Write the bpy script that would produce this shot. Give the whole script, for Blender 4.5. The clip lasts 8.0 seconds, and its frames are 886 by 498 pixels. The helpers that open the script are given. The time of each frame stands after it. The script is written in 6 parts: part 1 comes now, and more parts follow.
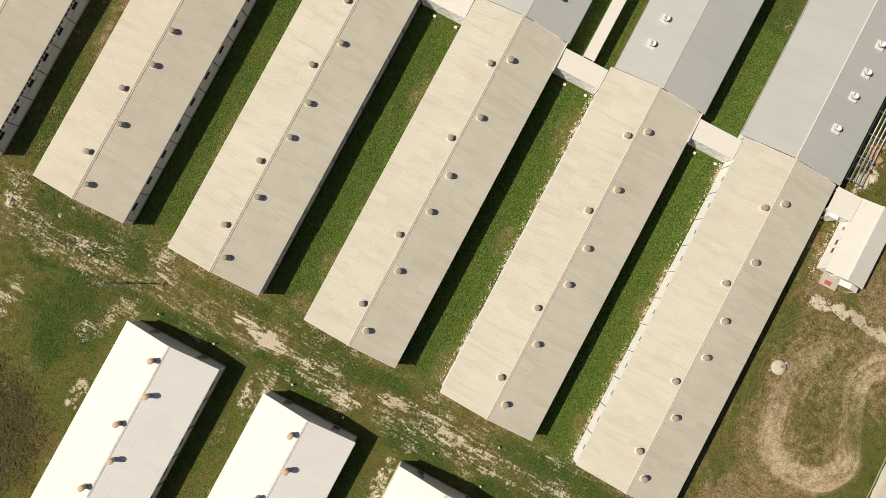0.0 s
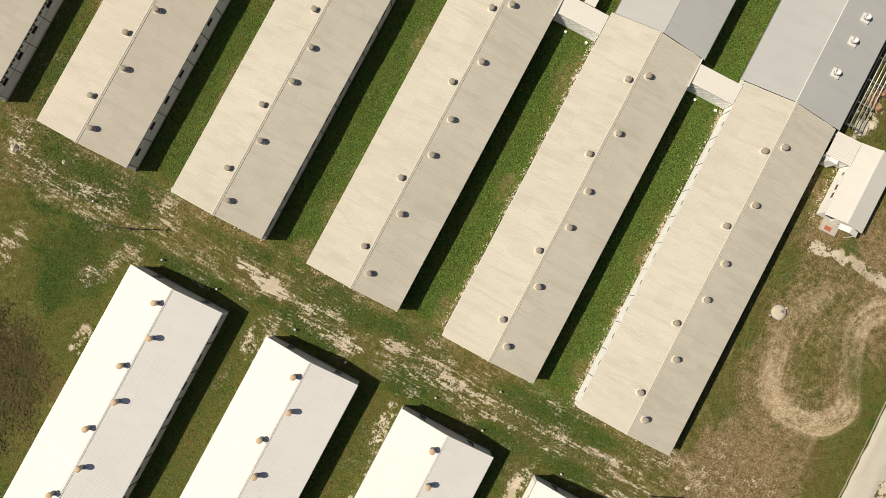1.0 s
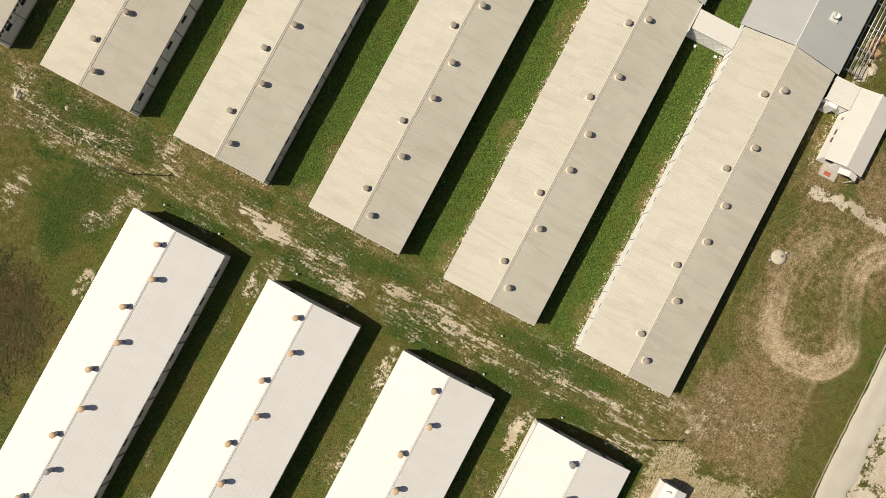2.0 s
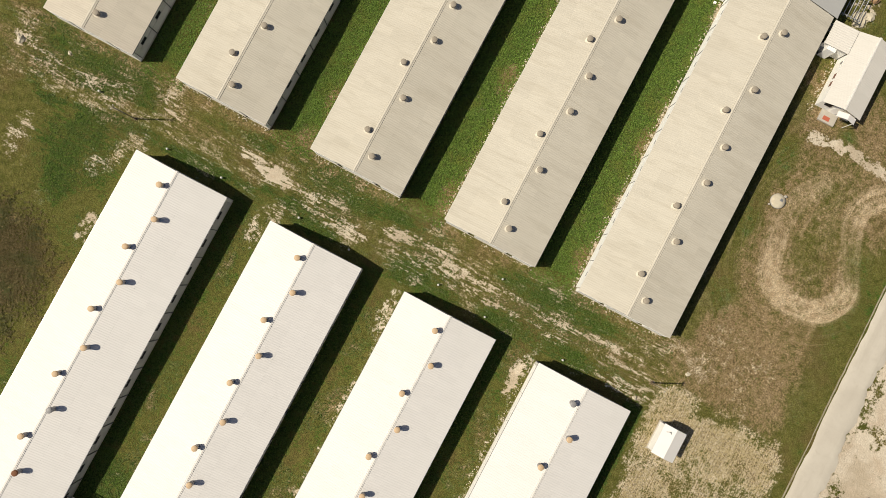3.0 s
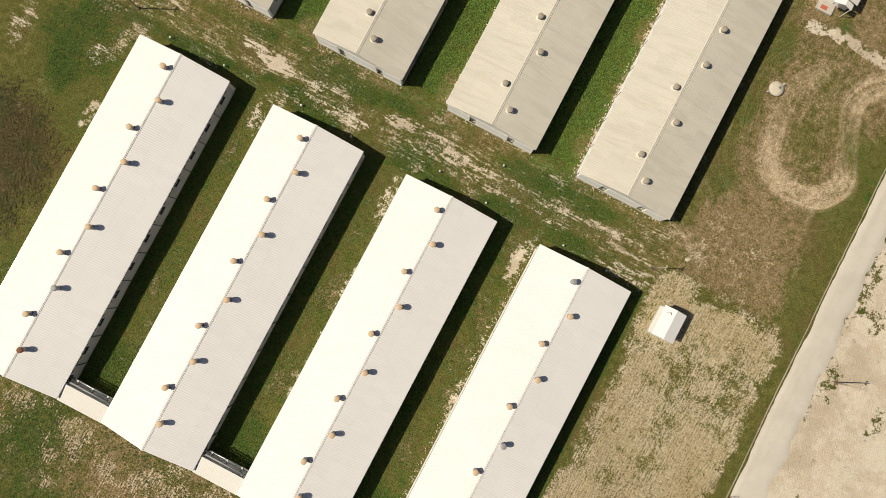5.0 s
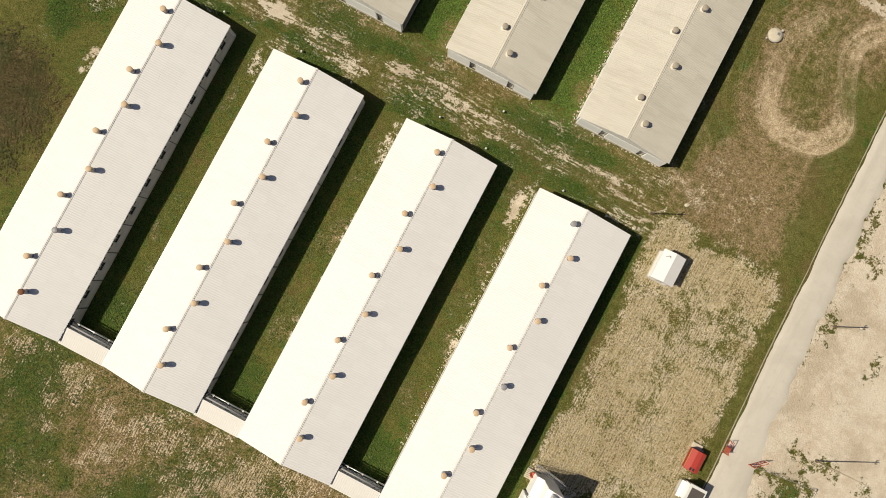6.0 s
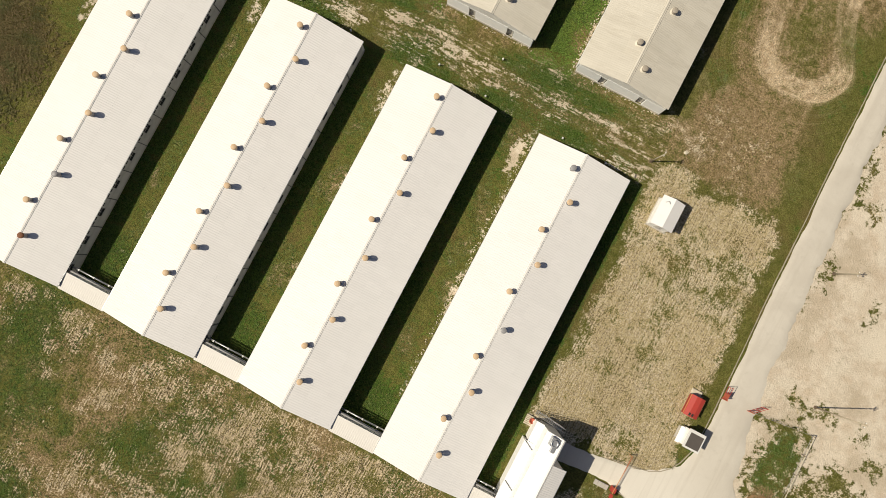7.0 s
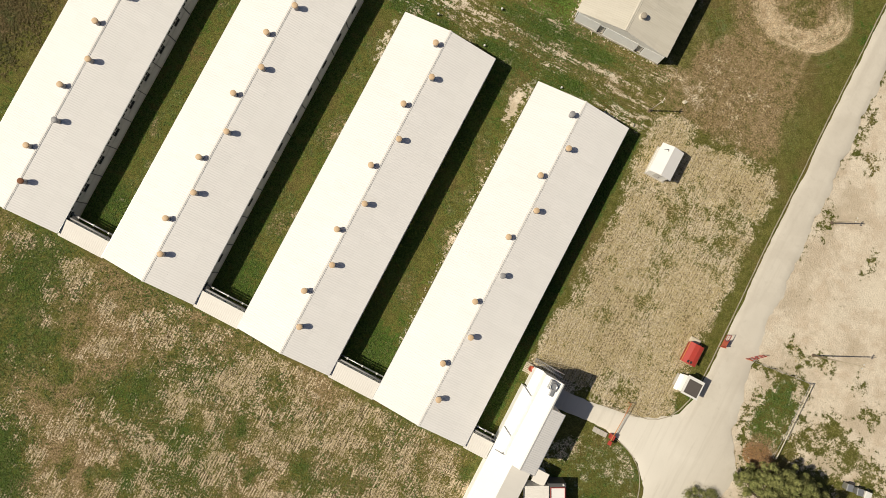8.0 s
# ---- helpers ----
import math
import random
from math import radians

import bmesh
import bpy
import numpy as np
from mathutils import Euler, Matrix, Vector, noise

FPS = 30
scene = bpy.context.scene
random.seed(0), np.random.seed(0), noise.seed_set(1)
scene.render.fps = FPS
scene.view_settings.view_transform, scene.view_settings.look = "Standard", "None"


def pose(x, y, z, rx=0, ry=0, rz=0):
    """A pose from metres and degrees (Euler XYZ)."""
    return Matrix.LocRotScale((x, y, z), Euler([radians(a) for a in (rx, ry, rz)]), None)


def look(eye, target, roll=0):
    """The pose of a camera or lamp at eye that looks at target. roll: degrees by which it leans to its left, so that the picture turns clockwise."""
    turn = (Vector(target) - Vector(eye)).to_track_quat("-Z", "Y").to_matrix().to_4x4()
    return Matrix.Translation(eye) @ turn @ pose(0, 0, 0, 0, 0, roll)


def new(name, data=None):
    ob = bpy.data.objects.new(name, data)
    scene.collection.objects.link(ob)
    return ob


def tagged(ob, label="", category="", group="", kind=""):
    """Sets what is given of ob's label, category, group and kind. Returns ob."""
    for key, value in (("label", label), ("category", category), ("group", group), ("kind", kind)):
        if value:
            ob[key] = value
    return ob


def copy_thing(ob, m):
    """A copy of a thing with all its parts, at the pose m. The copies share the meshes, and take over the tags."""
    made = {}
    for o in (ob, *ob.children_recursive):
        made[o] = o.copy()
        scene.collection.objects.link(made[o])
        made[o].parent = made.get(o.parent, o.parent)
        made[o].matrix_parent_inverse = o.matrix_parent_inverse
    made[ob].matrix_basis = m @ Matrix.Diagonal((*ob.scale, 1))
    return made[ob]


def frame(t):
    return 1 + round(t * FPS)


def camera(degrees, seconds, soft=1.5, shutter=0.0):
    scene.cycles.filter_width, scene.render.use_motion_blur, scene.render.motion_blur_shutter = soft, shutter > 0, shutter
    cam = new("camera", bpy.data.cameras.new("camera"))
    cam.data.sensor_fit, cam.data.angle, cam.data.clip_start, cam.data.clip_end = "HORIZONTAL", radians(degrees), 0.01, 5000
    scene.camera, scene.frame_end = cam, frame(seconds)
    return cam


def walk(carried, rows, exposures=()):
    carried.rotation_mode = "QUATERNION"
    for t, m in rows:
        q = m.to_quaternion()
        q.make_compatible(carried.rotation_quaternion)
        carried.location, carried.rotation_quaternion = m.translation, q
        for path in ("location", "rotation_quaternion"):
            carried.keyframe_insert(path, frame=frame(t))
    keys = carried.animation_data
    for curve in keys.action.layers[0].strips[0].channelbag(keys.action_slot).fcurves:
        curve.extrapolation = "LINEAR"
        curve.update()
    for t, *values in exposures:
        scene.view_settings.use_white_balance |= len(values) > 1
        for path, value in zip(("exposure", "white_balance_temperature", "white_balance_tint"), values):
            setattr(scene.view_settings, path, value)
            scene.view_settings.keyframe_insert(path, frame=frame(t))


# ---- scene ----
cam = camera(70.0, 8.0, soft=0.85)
# seconds, place in metres, turns in degrees: straight down is 0, 0
PATH = [
    (0, 1.463, -2.546, 75.600, 1.927, -0.349, 27.954),
    (0.5, 2.902, -5.473, 75.689, 1.921, -0.351, 27.910),
    (1, 4.297, -8.370, 75.754, 1.922, -0.357, 27.895),
    (1.5, 5.760, -11.331, 75.820, 1.945, -0.360, 27.879),
    (3, 10.331, -20.588, 76.000, 2.121, -0.415, 27.865),
    (3.5, 11.928, -23.690, 76.042, 2.164, -0.398, 27.855),
    (4, 13.521, -26.779, 76.054, 2.192, -0.389, 27.821),
    (4.5, 15.033, -29.841, 76.052, 2.189, -0.415, 27.786),
    (6, 19.313, -38.714, 76.004, 2.118, -0.616, 27.667),
    (6.5, 20.732, -41.525, 75.897, 2.089, -0.656, 27.657),
    (7, 22.157, -44.253, 75.843, 2.033, -0.692, 27.644),
    (7.5, 23.550, -46.923, 75.805, 1.966, -0.723, 27.627),
    (8, 24.914, -49.540, 75.811, 1.903, -0.764, 27.593),
]
EXPOSURES = [(0.0, 0.0), (8.0, 0.0)]
walk(cam, [(t, pose(x, y, z, rx, ry, rz)) for t, x, y, z, rx, ry, rz in PATH], EXPOSURES)

# ---- daylight ----
SUN_AZIMUTH, SUN_HEIGHT = 26.0, 50.5  # degrees: the way the shadows fall from +x, and the sun's elevation
world = bpy.data.worlds.new("daylight")
scene.world = world
world.use_nodes = True
sky = world.node_tree.nodes.new("ShaderNodeTexSky")
sky.sky_type, sky.sun_disc = "NISHITA", False
sky.air_density, sky.dust_density, sky.ozone_density = 0.7, 3.0, 0.4  # a hazy summer sky
sky.sun_elevation, sky.sun_rotation = radians(SUN_HEIGHT), radians(270 - SUN_AZIMUTH)
haze = world.node_tree.nodes.new("ShaderNodeMix")
haze.data_type, haze.blend_type = "RGBA", "MULTIPLY"
haze.inputs[0].default_value, haze.inputs[7].default_value = 1.0, (0.84, 0.91, 0.99, 1.0)
world.node_tree.links.new(sky.outputs[0], haze.inputs[6])
world.node_tree.links.new(haze.outputs[2], world.node_tree.nodes["Background"].inputs[0])
world.node_tree.nodes["Background"].inputs[1].default_value = 0.050
sun = new("sun", bpy.data.lights.new("sun", "SUN"))
sun.data.energy, sun.data.angle, sun.data.color = 4.5, radians(0.5), (1.0, 0.918, 0.75)
a, h = radians(SUN_AZIMUTH), radians(SUN_HEIGHT)
sun.matrix_world = look((0, 0, 120), (math.cos(a) * math.cos(h), math.sin(a) * math.cos(h), 120 - math.sin(h)))


# ---- materials ----
class Nodes:
    """A small writer of node trees."""

    def __init__(self, name):
        self.m = bpy.data.materials.new(name)
        self.m.use_nodes = True
        self.t = self.m.node_tree
        self.p = self.t.nodes["Principled BSDF"]

    def node(self, kind, **fields):
        n = self.t.nodes.new(kind)
        for k, v in fields.items():
            setattr(n, k, v)
        return n

    def put(self, socket, value):
        if isinstance(value, bpy.types.NodeSocket):
            self.t.links.new(value, socket)
        elif isinstance(value, tuple) and len(value) == 3 and socket.type == "RGBA":
            socket.default_value = (*value, 1)
        else:
            socket.default_value = value

    def where(self, scale=(1, 1, 1), turn=0.0):
        g = self.node("ShaderNodeNewGeometry")
        mp = self.node("ShaderNodeMapping")
        self.put(mp.inputs["Vector"], g.outputs["Position"])
        mp.inputs["Scale"].default_value = scale
        mp.inputs["Rotation"].default_value = (0, 0, radians(turn))
        return mp.outputs[0]

    def noise(self, scale, detail=4.0, rough=0.55, at=None, warp=0.0):
        n = self.node("ShaderNodeTexNoise")
        self.put(n.inputs["Vector"], at if at is not None else self.where())
        n.inputs["Scale"].default_value, n.inputs["Detail"].default_value = scale, detail
        n.inputs["Roughness"].default_value, n.inputs["Distortion"].default_value = rough, warp
        return n.outputs["Fac"]

    def math(self, op, a, b=0.0, clamp=False):
        n = self.node("ShaderNodeMath", operation=op, use_clamp=clamp)
        self.put(n.inputs[0], a)
        self.put(n.inputs[1], b)
        return n.outputs[0]

    def ramp(self, value, lo, hi, a=0.0, b=1.0):
        n = self.node("ShaderNodeMapRange", interpolation_type="SMOOTHSTEP")
        self.put(n.inputs["Value"], value)
        for k, v in (("From Min", lo), ("From Max", hi), ("To Min", a), ("To Max", b)):
            self.put(n.inputs[k], v)
        return n.outputs[0]

    def mix(self, f, a, b, blend="MIX"):
        n = self.node("ShaderNodeMix", data_type="RGBA", blend_type=blend)
        self.put(n.inputs[0], f)
        self.put(n.inputs[6], a)
        self.put(n.inputs[7], b)
        return n.outputs[2]

    def bump(self, height, strength=0.3, distance=0.02):
        n = self.node("ShaderNodeBump")
        self.put(n.inputs["Height"], height)
        n.inputs["Strength"].default_value, n.inputs["Distance"].default_value = strength, distance
        self.put(self.p.inputs["Normal"], n.outputs[0])

    def done(self, colour, rough=0.7, metal=0.0, specular=0.4):
        self.put(self.p.inputs["Base Color"], colour)
        self.put(self.p.inputs["Roughness"], rough)
        self.put(self.p.inputs["Metallic"], metal)
        self.p.inputs["Specular IOR Level"].default_value = specular
        return self.m


def surface(name, base, other=None, rough=0.75, metal=0.0, large=0.6, fine=9.0, amount=0.5, grain=0.12, relief=0.2, specular=0.35):
    """A plain surface with stains at one scale and grain at another."""
    n = Nodes(name)
    other = other or tuple(c * 0.75 for c in base)
    stain = n.ramp(n.noise(large, 5.0, 0.6, warp=0.6), 0.38, 0.72, 0.0, amount)
    g = n.noise(fine, 4.0, 0.6)
    col = n.mix(stain, base, other)
    col = n.mix(1.0, col, n.mix(g, (1 - grain,) * 3, (1 + grain * 0.4,) * 3), "MULTIPLY")
    n.bump(g, relief, 0.01)
    return n.done(col, n.ramp(g, 0.2, 0.8, max(rough - 0.1, 0.02), min(rough + 0.1, 1.0)), metal, specular)


def roofing(name, base, dirt, pale, stain=0.5, rough=0.6, sheet=0.06, metal=0.0, streak=(0.16, 1.1, 0.3)):
    """Roof sheets: every sheet a little different, streaked down the slope."""
    n = Nodes(name)
    info = n.node("ShaderNodeObjectInfo")
    cloud = n.ramp(n.noise(1.0, 5.0, 0.6, n.where(streak), 0.8), 0.42, 0.78, 0.0, stain)
    wash = n.ramp(n.noise(0.11, 3.0, 0.5), 0.35, 0.7)
    fine = n.noise(1.0, 3.0, 0.6, n.where((0.8, 7.0, 1.0)))
    col = n.mix(n.math("MULTIPLY", wash, 0.6), base, pale)
    col = n.mix(cloud, col, dirt)
    col = n.mix(n.ramp(fine, 0.5, 0.8, 0.0, 0.25 * min(1.0, stain * 2)), col, dirt)
    lift = n.math("ADD", n.math("MULTIPLY", info.outputs["Random"], sheet), 1 - sheet / 2)
    v = n.node("ShaderNodeCombineXYZ")
    for k in range(3):
        n.put(v.inputs[k], lift)
    col = n.mix(1.0, col, v.outputs[0], "MULTIPLY")
    n.bump(n.noise(14.0, 3.0), 0.12, 0.01)
    return n.done(col, n.ramp(fine, 0.2, 0.8, rough - 0.08, rough + 0.08), metal, 0.35)


ROOF_BEIGE = roofing("fibre_cement_roof", (0.555, 0.51, 0.427), (0.435, 0.39, 0.31), (0.605, 0.56, 0.472), 0.5, 0.85)
ROOF_GREYWHITE = roofing("weathered_pale_roof", (0.54, 0.485, 0.40), (0.44, 0.39, 0.32), (0.58, 0.525, 0.44), 0.4, 0.8)
ROOF_WHITE = roofing("white_sheet_roof", (0.745, 0.716, 0.688), (0.672, 0.642, 0.610), (0.771, 0.742, 0.715), 0.2, 0.55, 0.03)
# White for the gatehouse's west slopes, with the sun on them brightening the colour.
ROOF_SUNLIT = roofing("sunlit_white_roof", (0.82, 0.81, 0.79), (0.74, 0.73, 0.70), (0.84, 0.83, 0.81), 0.15, 0.5, 0.02)
ROOF_GREY = roofing("grey_membrane_roof", (0.45, 0.445, 0.43), (0.36, 0.355, 0.34), (0.49, 0.485, 0.47), 0.3, 0.6, 0.02)
ROOF_HOUSE = roofing("pale_cream_roof", (0.66, 0.625, 0.57), (0.58, 0.54, 0.48), (0.69, 0.655, 0.60), 0.25, 0.6, 0.03)
ROOF_CREAM = roofing("cream_sheet_roof", (0.71, 0.67, 0.61), (0.61, 0.565, 0.50), (0.74, 0.70, 0.64), 0.25, 0.65)
RIDGE_BEIGE = surface("ridge_cap_beige", (0.61, 0.56, 0.47), rough=0.85, amount=0.3)
RIDGE_WHITE = surface("ridge_cap_white", (0.74, 0.71, 0.67), rough=0.55, amount=0.2)
WALL_WHITE = surface("white_lime_wall", (0.93, 0.915, 0.88), (0.86, 0.83, 0.77), 0.9, amount=0.3, large=0.9, grain=0.05)
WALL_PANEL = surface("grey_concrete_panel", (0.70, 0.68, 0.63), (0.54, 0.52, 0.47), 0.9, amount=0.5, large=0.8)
# Darker walls for the barns' east sides, with their shade put into the colour.
WALL_SHADE_MID = surface("shaded_concrete_wall", (0.52, 0.505, 0.47), (0.36, 0.35, 0.325), 0.9, amount=0.5, large=0.8)
WALL_SHADE_DARK = surface("shaded_weathered_wall", (0.17, 0.165, 0.155), (0.10, 0.10, 0.095), 0.9, amount=0.5, large=0.8)
GABLE_GREY = surface("grey_gable_board", (0.78, 0.75, 0.69), (0.66, 0.63, 0.57), 0.85, amount=0.4)
DOOR_PALE = surface("weathered_pale_door", (0.62, 0.58, 0.51), (0.42, 0.39, 0.34), 0.8, amount=0.6, large=2.0)
CONCRETE = surface("pale_concrete", (0.50, 0.46, 0.40), (0.36, 0.33, 0.28), 0.92, amount=0.5)
# Near-black stands in for the unlit depth of holes, slots and barn insides.
DARK = surface("unlit_opening_black", (0.03, 0.03, 0.03), rough=0.8, amount=0.2)
TRIM_DARK = surface("dark_trim_metal", (0.09, 0.09, 0.09), rough=0.55, amount=0.3)
GALV = surface("galvanised_steel", (0.50, 0.50, 0.50), (0.40, 0.40, 0.40), 0.4, 0.7, amount=0.4, fine=20)
PIPE_WHITE = surface("white_painted_pipe", (0.72, 0.70, 0.66), rough=0.5, amount=0.25)
VENT_GREY = surface("weathered_vent_cowl", (0.37, 0.32, 0.255), (0.28, 0.24, 0.19), 0.8, amount=0.5, large=2.5)
VENT_TAN = surface("tan_vent_cap", (0.60, 0.43, 0.265), (0.50, 0.36, 0.23), 0.6, amount=0.35, large=2.5)
VENT_RUST = surface("rusty_vent_cap", (0.20, 0.085, 0.04), rough=0.8, amount=0.4, large=4)
PLASTIC_GREY = surface("grey_plastic_pipe", (0.30, 0.29, 0.29), rough=0.5, amount=0.2)
RED = surface("red_paint", (0.44, 0.05, 0.035), (0.34, 0.06, 0.04), 0.5, amount=0.35, large=2.0, specular=0.5)
RUST_RED = surface("faded_red_paint", (0.48, 0.12, 0.07), (0.36, 0.14, 0.08), 0.6, amount=0.5, large=3.0)
ORANGE = surface("orange_paint", (0.60, 0.27, 0.10), (0.50, 0.22, 0.1), 0.55, amount=0.4, large=3.0)
SHUTTER = surface("brown_shutter_paint", (0.24, 0.12, 0.09), (0.17, 0.09, 0.07), 0.6, amount=0.4, large=3)
WOOD = surface("weathered_wood", (0.27, 0.21, 0.14), (0.18, 0.14, 0.1), 0.85, amount=0.5, large=3)
PALE_STONE = surface("pale_stone", (0.62, 0.55, 0.42), (0.45, 0.38, 0.28), 0.9, amount=0.5, large=2)
BROWN_STONE = surface("brown_rubble", (0.40, 0.25, 0.14), (0.25, 0.16, 0.1), 0.9, amount=0.5, large=2)
BARK = surface("bark", (0.14, 0.10, 0.07), rough=0.9, amount=0.5, large=4)
RUBBER = surface("black_rubber", (0.03, 0.03, 0.03), rough=0.8, amount=0.2)


def glass():
    n = Nodes("dark_window_glass")
    return n.done(n.mix(n.noise(3.0), (0.008, 0.009, 0.010), (0.018, 0.019, 0.020)), 0.45, 0.0, 0.06)


GLASS = glass()


def foliage(name, one, two, three):
    n = Nodes(name)
    isl = n.node("ShaderNodeNewGeometry").outputs["Random Per Island"]
    col = n.mix(n.ramp(isl, 0.0, 1.0), one, two)
    col = n.mix(n.ramp(n.noise(0.35, 3.0), 0.45, 0.7), col, three)
    return n.done(col, 0.75, 0.0, 0.2)


LEAF_LUSH = foliage("lush_weed_leaves", (0.085, 0.150, 0.020), (0.165, 0.250, 0.045), (0.15, 0.185, 0.032))
LEAF_LANE = foliage("dark_green_weed_leaves", (0.055, 0.092, 0.018), (0.115, 0.160, 0.036), (0.10, 0.125, 0.028))
LEAF_OLIVE = foliage("olive_grass_blades", (0.10, 0.11, 0.025), (0.18, 0.17, 0.05), (0.16, 0.13, 0.045))
LEAF_STRAW = foliage("dry_straw_blades", (0.32, 0.25, 0.12), (0.58, 0.48, 0.28), (0.44, 0.35, 0.18))
LEAF_TREE = foliage("tree_leaves", (0.105, 0.125, 0.033), (0.29, 0.285, 0.105), (0.20, 0.20, 0.07))


def ground_material():
    """Soil with its cover: the share of dry grass, bare sand, brown growth and lush weeds comes from the sheet itself."""
    n = Nodes("ground_cover")
    att = n.node("ShaderNodeAttribute", attribute_name="cover")
    sep = n.node("ShaderNodeSeparateColor")
    n.put(sep.inputs[0], att.outputs["Color"])
    dry, bare, brown, lush = sep.outputs[0], sep.outputs[1], sep.outputs[2], att.outputs["Alpha"]
    lie = n.node("ShaderNodeSeparateColor")
    n.put(lie.inputs[0], n.node("ShaderNodeAttribute", attribute_name="lie").outputs["Color"])
    driven, mown, ring = lie.outputs[0], lie.outputs[1], lie.outputs[2]
    dust = n.node("ShaderNodeAttribute", attribute_name="dust").outputs["Fac"]
    big, mid, small = n.noise(0.16, 4.0, 0.6), n.noise(1.1, 5.0, 0.65), n.noise(4.5, 5.0, 0.7)
    tiny = n.noise(16.0, 3.0, 0.7)
    patch = n.noise(0.45, 4.0, 0.6, warp=0.4)
    speck = n.math("SUBTRACT", small, 0.5)
    blot = n.math("SUBTRACT", patch, 0.5)

    def blend(*pairs):
        out = 0.0
        for v, k in pairs:
            out = n.math("ADD", n.math("MULTIPLY", v, k), out)
        return out

    # edges of the patches: ragged, drawn out along the wheels' way in the lane and along the mower's way in the grass
    free = blend((n.math("SUBTRACT", mid, 0.5), 1.7), (speck, 1.1), (blot, 1.0))
    wheels = blend((n.math("SUBTRACT", n.noise(1.0, 5.0, 0.7, n.where((0.42, 2.6, 1.0), -4.0)), 0.5), 1.9), (speck, 1.3), (n.math("SUBTRACT", mid, 0.5), 0.9), (blot, 0.9))
    rows = n.math("SUBTRACT", n.noise(1.0, 5.0, 0.7, n.where((2.8, 0.6, 1.0))), 0.5)
    lines = n.math("SUBTRACT", n.noise(1.0, 3.0, 0.6, n.where((7.5, 0.5, 1.0))), 0.5)
    # the mower's regular passes, a third of a metre apart and broken up along their length
    place = n.node("ShaderNodeSeparateXYZ")
    n.put(place.inputs[0], n.where())
    passes = n.math("SINE", n.math("ADD", n.math("MULTIPLY", place.outputs[0], 18.5), n.math("MULTIPLY", n.noise(1.0, 3.0, 0.5, n.where((0.5, 0.16, 1.0))), 9.0)))
    passes = n.math("MULTIPLY", passes, n.ramp(n.noise(1.0, 3.0, 0.5, n.where((0.7, 0.25, 1.0), 6.0)), 0.36, 0.62))
    swath = blend((rows, 0.9), (lines, 0.8), (passes, 0.09), (speck, 1.5), (blot, 1.8))
    plain = n.math("SUBTRACT", n.math("SUBTRACT", 1.0, driven), mown, True)
    edge = n.math("ADD", n.math("ADD", n.math("MULTIPLY", free, plain), n.math("MULTIPLY", wheels, driven)), n.math("MULTIPLY", swath, mown))

    def share(v, sharp=0.16, push=1.0, crisp=0.0):
        loose = n.math("MULTIPLY", n.math("MULTIPLY", v, 2.2, True), push)
        s = n.math("ADD", v, n.math("MULTIPLY", edge, loose))
        wide = n.math("SUBTRACT", sharp, n.math("MULTIPLY", mown, crisp))
        return n.ramp(s, n.math("SUBTRACT", 0.5, wide), n.math("ADD", 0.5, wide))

    green = n.mix(n.ramp(mid, 0.3, 0.7), (0.085, 0.092, 0.020), (0.155, 0.142, 0.040))
    green = n.mix(n.ramp(small, 0.48, 0.72, 0.0, 0.55), green, (0.19, 0.155, 0.065))
    green = n.mix(n.ramp(big, 0.5, 0.7, 0.0, 0.6), green, (0.155, 0.108, 0.045))
    weeds = n.mix(n.ramp(small, 0.3, 0.7), (0.024, 0.050, 0.009), (0.090, 0.142, 0.026))
    weeds = n.mix(n.ramp(big, 0.48, 0.66, 0.0, 0.6), weeds, (0.118, 0.125, 0.028))
    clump = n.math("ADD", blend((lines, 0.7), (n.math("MULTIPLY", lines, mown), 1.0), (n.math("MULTIPLY", passes, mown), 0.16), (rows, 0.3), (speck, 1.8)), 0.5)
    straw = n.mix(n.ramp(clump, 0.33, 0.60), (0.225, 0.176, 0.106), (0.61, 0.52, 0.38))
    straw = n.mix(n.ramp(big, 0.46, 0.66, 0.0, 0.45), straw, n.mix(n.ramp(clump, 0.35, 0.65), (0.125, 0.088, 0.036), (0.46, 0.355, 0.205)))
    stubble = n.mix(n.ramp(clump, 0.33, 0.60), (0.090, 0.067, 0.032), (0.56, 0.45, 0.31))
    straw = n.mix(n.ramp(mown, 0.5, 0.9), straw, stubble)
    mould = n.mix(n.ramp(small, 0.3, 0.7), (0.15, 0.102, 0.047), (0.335, 0.245, 0.135))
    mould = n.mix(n.ramp(mid, 0.5, 0.7, 0.0, 0.5), mould, (0.36, 0.268, 0.15))
    sand = n.mix(n.ramp(mid, 0.3, 0.7), (0.575, 0.485, 0.37), (0.675, 0.585, 0.465))
    sand = n.mix(n.ramp(patch, 0.45, 0.68, 0.0, 0.85), sand, (0.54, 0.435, 0.32))
    sand = n.mix(n.ramp(big, 0.50, 0.64, 0.0, 0.8), sand, (0.66, 0.58, 0.46))
    sand = n.mix(n.ramp(big, 0.36, 0.48, 0.75, 0.0), sand, (0.47, 0.385, 0.28))
    col = n.mix(share(lush, 0.2, 1.5), green, weeds)
    col = n.mix(share(brown, 0.3, 0.9), col, mould)
    col = n.mix(share(dry, 0.26, 1.7, 0.13), col, straw)
    # concentric wheel marks of the turning loop
    turn = n.node("ShaderNodeCombineXYZ")
    n.put(turn.inputs[0], n.math("MULTIPLY", ring, 22.0))
    n.put(turn.inputs[1], n.math("MULTIPLY", place.outputs[0], 0.16))
    n.put(turn.inputs[2], n.math("MULTIPLY", place.outputs[1], 0.16))
